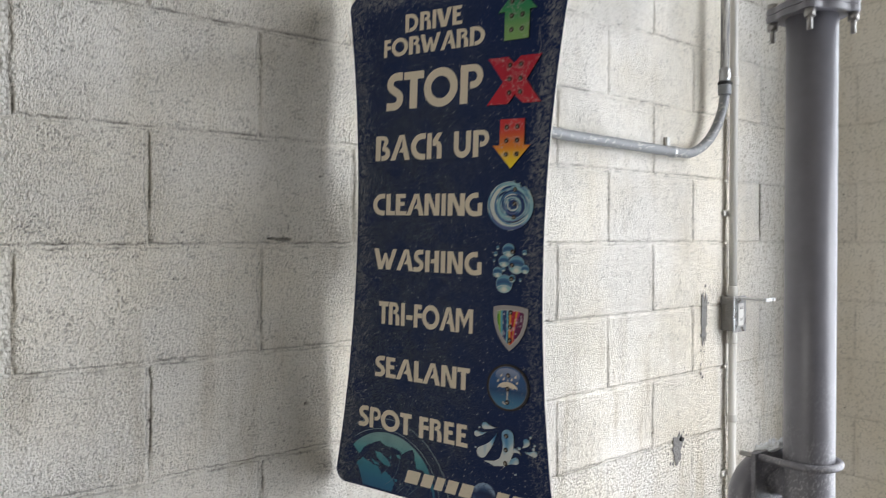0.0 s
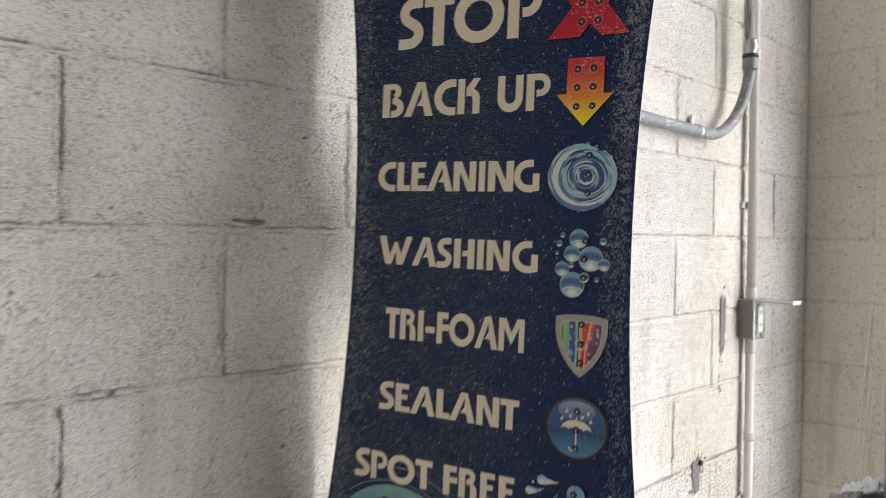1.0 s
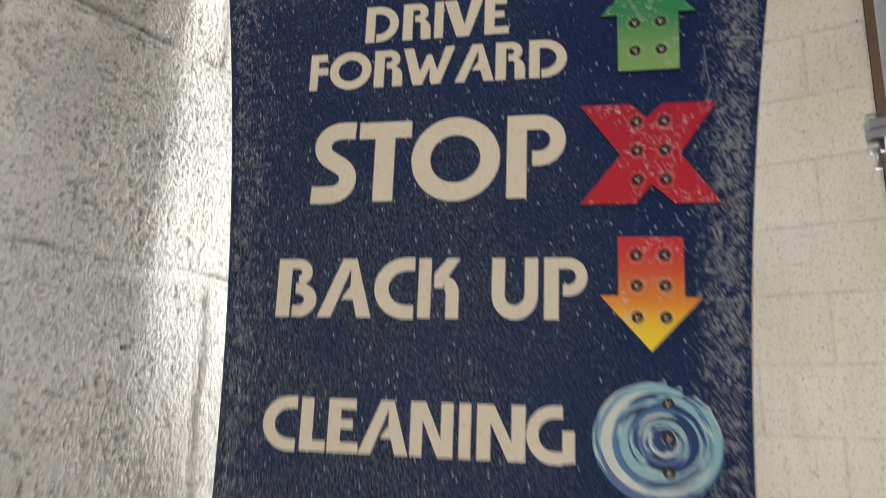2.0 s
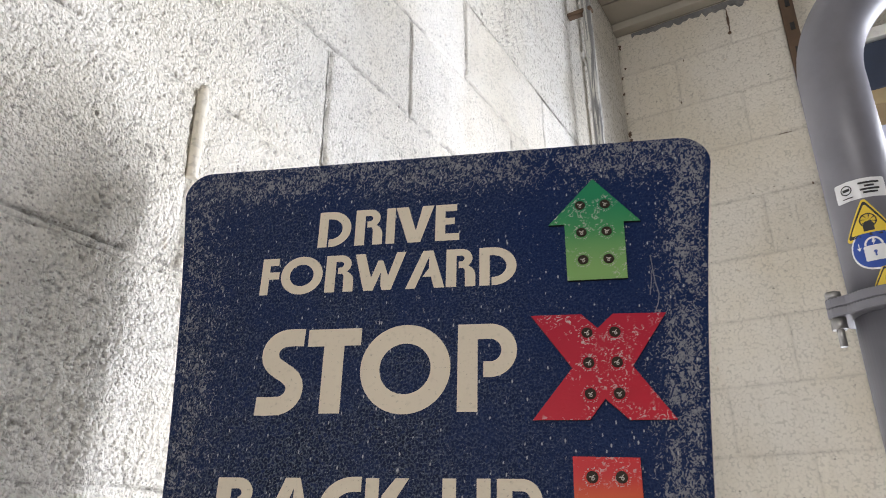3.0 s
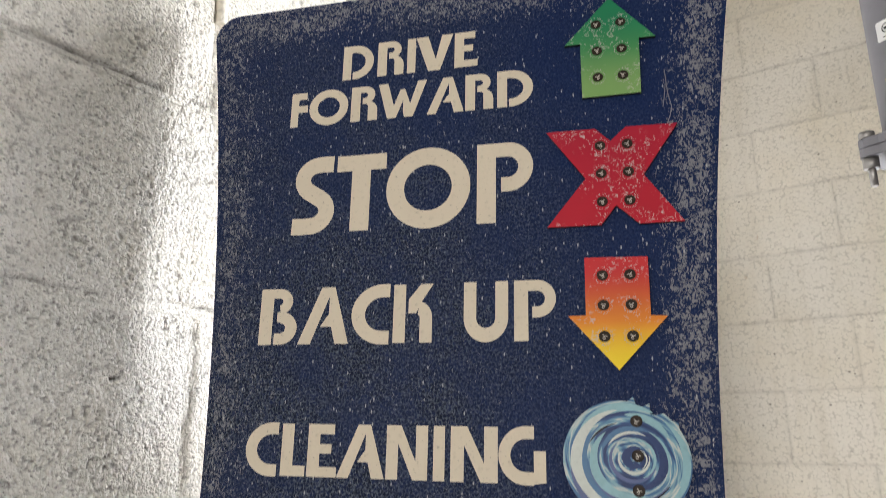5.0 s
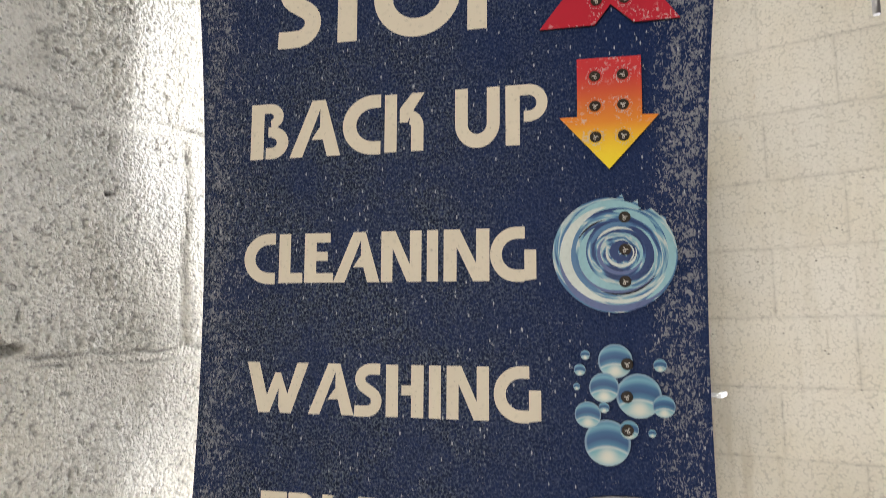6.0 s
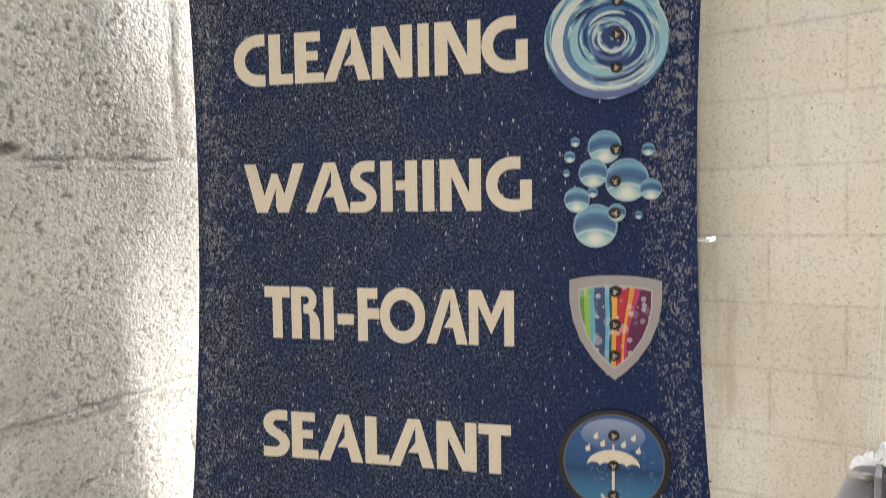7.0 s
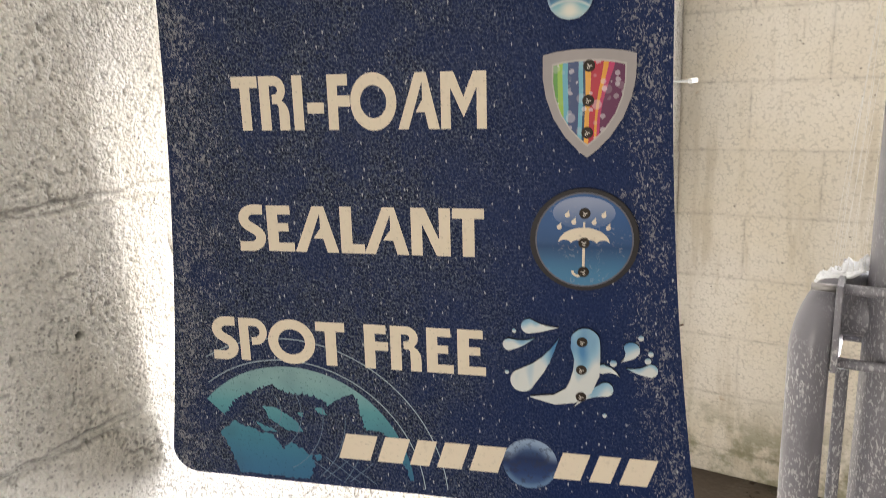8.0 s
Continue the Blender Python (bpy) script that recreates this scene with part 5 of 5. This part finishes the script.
sticker("bolt_symbol", [(0.0, 0.006), (0.003, 0.006), (0.0015, 0.002), (0.0035, 0.002), (-0.0015, -0.005), (0.0, -0.0005), (-0.0018, -0.0005)], 2.0555, 0.0014, STICKER_WHITE, lock)
sticker("arrow_symbol", [(-0.0005, 0.005), (0.0005, 0.005), (0.0005, -0.002), (0.003, -0.001), (0, -0.006), (-0.003, -0.001), (-0.0005, -0.002)], 2.052, 0.0014, STICKER_WHITE, lock, "", TURN_TO - 22)

volt = sticker("sticker", rounded_triangle(0.042, 0.037, 0.0025), 2.004, 0.0006, YELLOW, column, "small yellow triangular electric warning sticker", TURN_TO + 6)
sticker("border", rounded_triangle(0.036, 0.0315, 0.002), 2.0037, 0.0010, STICKER_BLACK, volt, "", TURN_TO + 6)
sticker("field", rounded_triangle(0.029, 0.025, 0.0015), 2.0033, 0.0014, YELLOW, volt, "", TURN_TO + 6)
sticker("bolt_symbol", [(0.0, 0.007), (0.003, 0.006), (0.001, 0.001), (0.0035, 0.0015), (-0.001, -0.008), (-0.0002, -0.0015), (-0.0025, -0.002)], 2.002, 0.0018, STICKER_BLACK, volt, "", TURN_TO + 6)

# clamp that ties the supply pipe to the column
for z in (1.083, 0.977):
    u = [(-0.075, -0.055, z), (0.0, -0.055, z)] + [tuple(p) for p in arc((0, 0, z), (0.055, 0, 0), (0, 0.055, 0), -90, 90, 18)][1:] + [(-0.075, 0.055, z)]
    part("u_bolt", tube(u, 0.0075, None, 14), STEEL, column, "grey steel clamp rod")
    for y in (-0.055,):
        part("thread", tube([(-0.112, y, z), (-0.08, y, z)], 0.0055, None, 12, True), BOLT_STEEL, column, "threaded rod end")
part("clamp_plate", box((-0.081, -0.072, 0.966), (-0.072, 0.075, 1.092), None, 0.002), STEEL, column, "flat clamp plate")
part("sleeve", tube([(-0.072, 0.01, 1.03), (-0.01, 0.01, 1.03)], 0.034, None, 32), STEEL, column, "short pipe stub between clamp and column")

supply = thing("supply_pipe", "grey painted supply pipe bending into the column, scaled with white deposits", "pipe", (0.4965, 1.335, 0))
BR, BX, BY = 0.085, 0.45, 0.893
path = [(0, 0, 0.0), (0, 0, 0.5), (0, 0, 1.070 - BR)] + [tuple(p) for p in arc((BR * BX, BR * BY, 1.070 - BR), (-BR * BX, -BR * BY, 0), (0, 0, BR), 0, 90, 16)][1:] + [(BR * BX + 0.03, BR * BY + 0.05, 1.070)]
part("pipe", tube(path, 0.0268, None, 36), STEEL, supply)
part("floor_flange", tube([(0, 0, 0.0), (0, 0, 0.012)], 0.055, None, 32), STEEL, supply)
part("side_tube", tube([(0.042, 0.03, 0.0), (0.042, 0.03, 0.5), (0.042, 0.03, 0.96)], 0.0085, None, 16), STEEL, supply, "thin tube beside the pipe")

random.seed(3)
bm = bmesh.new()
bmesh.ops.create_icosphere(bm, subdivisions=4, radius=1.0)
for v in bm.verts:
    n = noise.noise(v.co * 1.7) * 0.35 + noise.noise(v.co * 4.0) * 0.15
    v.co = v.co * (1 + n)
    spike = max(0.0, noise.noise(v.co * 5.0 + Vector((3, 1, 2)))) * max(0.0, v.co.z)
    v.co = Vector((v.co.x * 0.034 + v.co.z * 0.006, v.co.y * 0.017, v.co.z * 0.011 + v.co.x * 0.013 + spike * 0.03))
for f in bm.faces:
    f.smooth = True
deposit = part("scale_deposit", bm, FOAM, supply, "white crusted deposit over the joint")
deposit.location = (0.034, 0.055, 1.092)


# ---- cobweb and wire ----
web = thing("cobweb", "pale dusty cobweb strands between pipe deposit and column", "cobweb", (0.0, 1.385, 0.0))
rnd = random.Random(21)
for x0, x1, z1 in ((0.514, 0.532, 1.335), (0.517, 0.541, 1.455), (0.521, 0.5445, 1.47), (0.526, 0.5455, 1.44), (0.533, 0.548, 1.30), (0.540, 0.551, 1.38), (0.546, 0.5565, 1.24), (0.550, 0.5575, 1.32), (0.5545, 0.5575, 1.19), (0.522, 0.5435, 1.36)):
    sag = rnd.uniform(-0.004, 0.002)
    pts = [(x0 + (x1 - x0) * k / 8 + sag * math.sin(math.pi * k / 8), -0.012 + 0.010 * k / 8, 1.100 + (z1 - 1.100) * k / 8) for k in range(9)]
    part("strand", tube(pts, rnd.uniform(0.00018, 0.0004), None, 5), WEB, web)

wire = thing("wire_stub", "short bent rusty wire sticking out of the wall joint", "wire", (0.012, END_Y, 0.495))
part("wire", tube([(0, 0, 0), (0.002, -0.012, 0.006), (0.005, -0.014, 0.022), (0.012, -0.016, 0.030), (0.022, -0.016, 0.033)], 0.0028, None, 8), RUST_TRACK, wire)


# ---- concrete blocks ----
def block_mesh(w, h, key, cache={}):
    """A block face with rounded arrises and sides; x across, y up, z out."""
    k = (round(w, 3), round(h, 3), key)
    if k in cache:
        return cache[k]
    bm = bmesh.new()
    rings = []
    for inset, z in (((0.0, -0.0030), (0.0045, -0.0016), (0.0095, 0.0)) if key == "rough" else ((0.0, -0.0030), (0.0030, -0.0022), (0.0075, -0.0004), (0.011, 0.0))):
        x, y = w / 2 - inset, h / 2 - inset
        rings.append([bm.verts.new((sx * x, sy * y, z)) for sx, sy in ((-1, -1), (1, -1), (1, 1), (-1, 1))])
    for a, b in zip(rings, rings[1:]):
        for i in range(4):
            f = bm.faces.new((a[i], a[(i + 1) % 4], b[(i + 1) % 4], b[i]))
            f.smooth = True
    bm.faces.new(rings[-1])
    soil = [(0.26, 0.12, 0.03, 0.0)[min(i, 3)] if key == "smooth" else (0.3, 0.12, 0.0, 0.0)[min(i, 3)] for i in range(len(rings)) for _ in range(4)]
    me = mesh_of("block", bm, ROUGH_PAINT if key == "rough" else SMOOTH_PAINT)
    me.attributes.new("dirt_shade", "FLOAT", "POINT").data.foreach_set("value", soil)
    cache[k] = me
    return me


def scatter(a, b, seed):
    """Repeatable random numbers, one for each pair of whole numbers."""
    v = np.sin(a * 127.1 + b * 311.7 + seed * 74.7) * 43758.5453
    return v - np.floor(v)


def pebbles(y, z, size, seed):
    """Rounded grains: how high each place lies on its nearest grain."""
    y, z = y / size, z / size
    iy, iz = np.floor(y), np.floor(z)
    best = np.full(y.shape, 9.0)
    tall = np.zeros(y.shape)
    for dy in (-1, 0, 1):
        for dz in (-1, 0, 1):
            cy, cz = iy + dy, iz + dz
            d = (cy + scatter(cy, cz, seed) - y) ** 2 + (cz + scatter(cy, cz, seed + 1) - z) ** 2
            near = d < best
            best = np.where(near, d, best)
            tall = np.where(near, scatter(cy, cz, seed + 2), tall)
    return np.clip(1.0 - 1.5 * best, 0.0, 1.0) * (0.25 + 0.75 * tall)


def swell(y, z, size, seed):
    """Smooth uneven ground between 0 and 1."""
    y, z = y / size, z / size
    iy, iz = np.floor(y), np.floor(z)
    fy, fz = y - iy, z - iz
    fy, fz = fy * fy * (3 - 2 * fy), fz * fz * (3 - 2 * fz)
    a = scatter(iy, iz, seed) * (1 - fy) + scatter(iy + 1, iz, seed) * fy
    b = scatter(iy, iz + 1, seed) * (1 - fy) + scatter(iy + 1, iz + 1, seed) * fy
    return a * (1 - fz) + b * fz


# chipped mortar and old fixing holes: place along the wall, height, half sizes
OLD_HOLES = [(0.553, 1.5245, 0.018, 0.0045), (0.528, 1.527, 0.009, 0.0035), (0.600, 2.038, 0.0024, 0.0024), (0.598, 1.200, 0.0036, 0.0036), (0.36, 1.311, 0.006, 0.004), (0.095, 1.37, 0.003, 0.004)]


def grainy_block(w, h, y0, z0, step):
    """A block near the sign with its coarse painted grain as real relief, old dirt held in its pits and cracks, and
    shade painted into its pits and between its grains.
    """
    nx, ny = int(w / step) + 1, int(h / step) + 1
    xs, ys = np.meshgrid(np.linspace(-w / 2, w / 2, nx), np.linspace(-h / 2, h / 2, ny))
    y, z = xs + y0, ys + z0
    y, z = y + 0.0012 * swell(y, z, 0.004, 30), z + 0.0012 * swell(y, z, 0.004, 31)
    thick = 0.665 + 0.075 * scatter(round(y0 * 5), round(z0 * 5), 1266)  # how closely this block is pitted
    calm = np.clip(0.5 + 1.3 * (swell(y, z, 0.12, 1) * 0.6 + swell(y, z, 0.04, 2) * 0.4 - 0.3), 0.4, 1.0)
    grain = 0.0019 * pebbles(y, z, 0.0040, 3) + 0.0011 * pebbles(y, z, 0.0062, 8) + 0.0006 * swell(y, z, 0.0024, 12)
    pit = np.clip((swell(y, z * 1.2, 0.0034, 15) * 0.85 + swell(y, z, 0.02, 16) * 0.15 - thick) / 0.06, 0, 1)
    hole = np.clip((swell(y, z, 0.0075, 17) * 0.8 + swell(y, z, 0.05, 18) * 0.2 - 0.935) / 0.03, 0, 1)
    height = grain * calm - 0.0017 * pit - 0.0045 * hole + 0.0020 * (swell(y, z, 0.06, 20) - 0.5) - 0.0018
    edge = np.minimum(w / 2 - np.abs(xs), h / 2 - np.abs(ys)) + 0.0040 * (swell(y, z, 0.010, 22) - 0.5) + 0.003 * (swell(y, z, 0.05, 23) - 0.5)
    joint = np.clip(edge / 0.008, 0, 1)
    joint = joint * joint * (3 - 2 * joint)
    low = np.where(ys + h / 2 < 0.02, 1.0, 0.65)
    crack = np.clip(1 - np.abs(edge - 0.004) / 0.0024, 0, 1) * np.clip((swell(y, z, 0.028, 25) * 0.6 + swell(y, z, 0.11, 26) * 0.4 - 0.31) * 4, 0, 1) * low
    height = height * (0.2 + 0.8 * joint) - 0.0050 * (1 - joint) - 0.0055 * crack
    for cy, cz, ry, rz in OLD_HOLES:
        ragged = 0.7 + 0.6 * swell(y, z, 0.004, 40)
        gap = np.clip(2.2 - 2.0 * (np.abs((y - cy) / ry) ** 2 + np.abs((z - cz) / rz) ** 2) * ragged, 0, 1)
        height = height - 0.010 * gap
        hole = np.maximum(hole, gap)
    # low gaps between grains, and pits, get shade in the colour besides dirt
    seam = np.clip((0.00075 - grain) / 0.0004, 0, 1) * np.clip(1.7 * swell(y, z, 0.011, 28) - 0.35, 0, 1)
    dirt_shade = np.clip(0.48 * pit * (0.45 + 0.55 * swell(y, z, 0.03, 27)) + 0.34 * seam + hole + 0.85 * crack, 0, 1)
    verts = np.stack([xs, ys, height], -1).reshape(-1, 3)
    k = np.arange(nx * ny).reshape(ny, nx)
    quads = np.stack([k[:-1, :-1], k[:-1, 1:], k[1:, 1:], k[1:, :-1]], -1).reshape(-1, 4)
    me = bpy.data.meshes.new("block")
    me.vertices.add(len(verts))
    me.vertices.foreach_set("co", verts.astype(np.float32).ravel())
    me.loops.add(quads.size)
    me.loops.foreach_set("vertex_index", quads.astype(np.int32).ravel())
    me.polygons.add(len(quads))
    me.polygons.foreach_set("loop_start", np.arange(0, quads.size, 4, dtype=np.int32))
    me.update(calc_edges=True)
    me.shade_smooth()
    me.attributes.new("dirt_shade", "FLOAT", "POINT").data.foreach_set("value", dirt_shade.astype(np.float32).ravel())
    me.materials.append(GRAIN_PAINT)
    return me


TO_LEFT = Matrix(((0, 0, 1), (1, 0, 0), (0, 1, 0))).to_4x4()
TO_END = Matrix(((1, 0, 0), (0, 0, -1), (0, 1, 0))).to_4x4()
random.seed(11)


def lay_blocks(wall, start, stop, joint, matrix, fixed, key):
    for m in range(-8, 11):
        z0, z1 = max(0.0, JOINT_Z + m * COURSE), min(CEIL, JOINT_Z + (m + 1) * COURSE)
        if z1 - z0 < 0.01:
            continue
        first = joint + (0 if m % 2 == 0 else HALF)
        k = math.floor((start - first) / (2 * HALF))
        while first + k * 2 * HALF < stop - 0.005:
            s0, s1 = max(start, first + k * 2 * HALF), min(stop, first + (k + 1) * 2 * HALF)
            k += 1
            if s1 - s0 < 0.012:
                continue
            near_sign = key == "rough" and -0.1 < (s0 + s1) / 2 < 2.15 and 0.85 < (z0 + z1) / 2 < 2.65
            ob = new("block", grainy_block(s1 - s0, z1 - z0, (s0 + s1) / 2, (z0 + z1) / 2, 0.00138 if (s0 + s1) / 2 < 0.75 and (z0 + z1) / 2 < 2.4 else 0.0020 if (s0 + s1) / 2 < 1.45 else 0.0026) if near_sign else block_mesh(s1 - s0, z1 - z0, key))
            ob.parent = wall
            proud = random.uniform(-0.0007, 0.0007)
            c, z = (s0 + s1) / 2, (z0 + z1) / 2
            at = (proud, c, z) if fixed == "x" else (c, END_Y - proud, z)
            ob.matrix_local = Matrix.Translation(at) @ matrix


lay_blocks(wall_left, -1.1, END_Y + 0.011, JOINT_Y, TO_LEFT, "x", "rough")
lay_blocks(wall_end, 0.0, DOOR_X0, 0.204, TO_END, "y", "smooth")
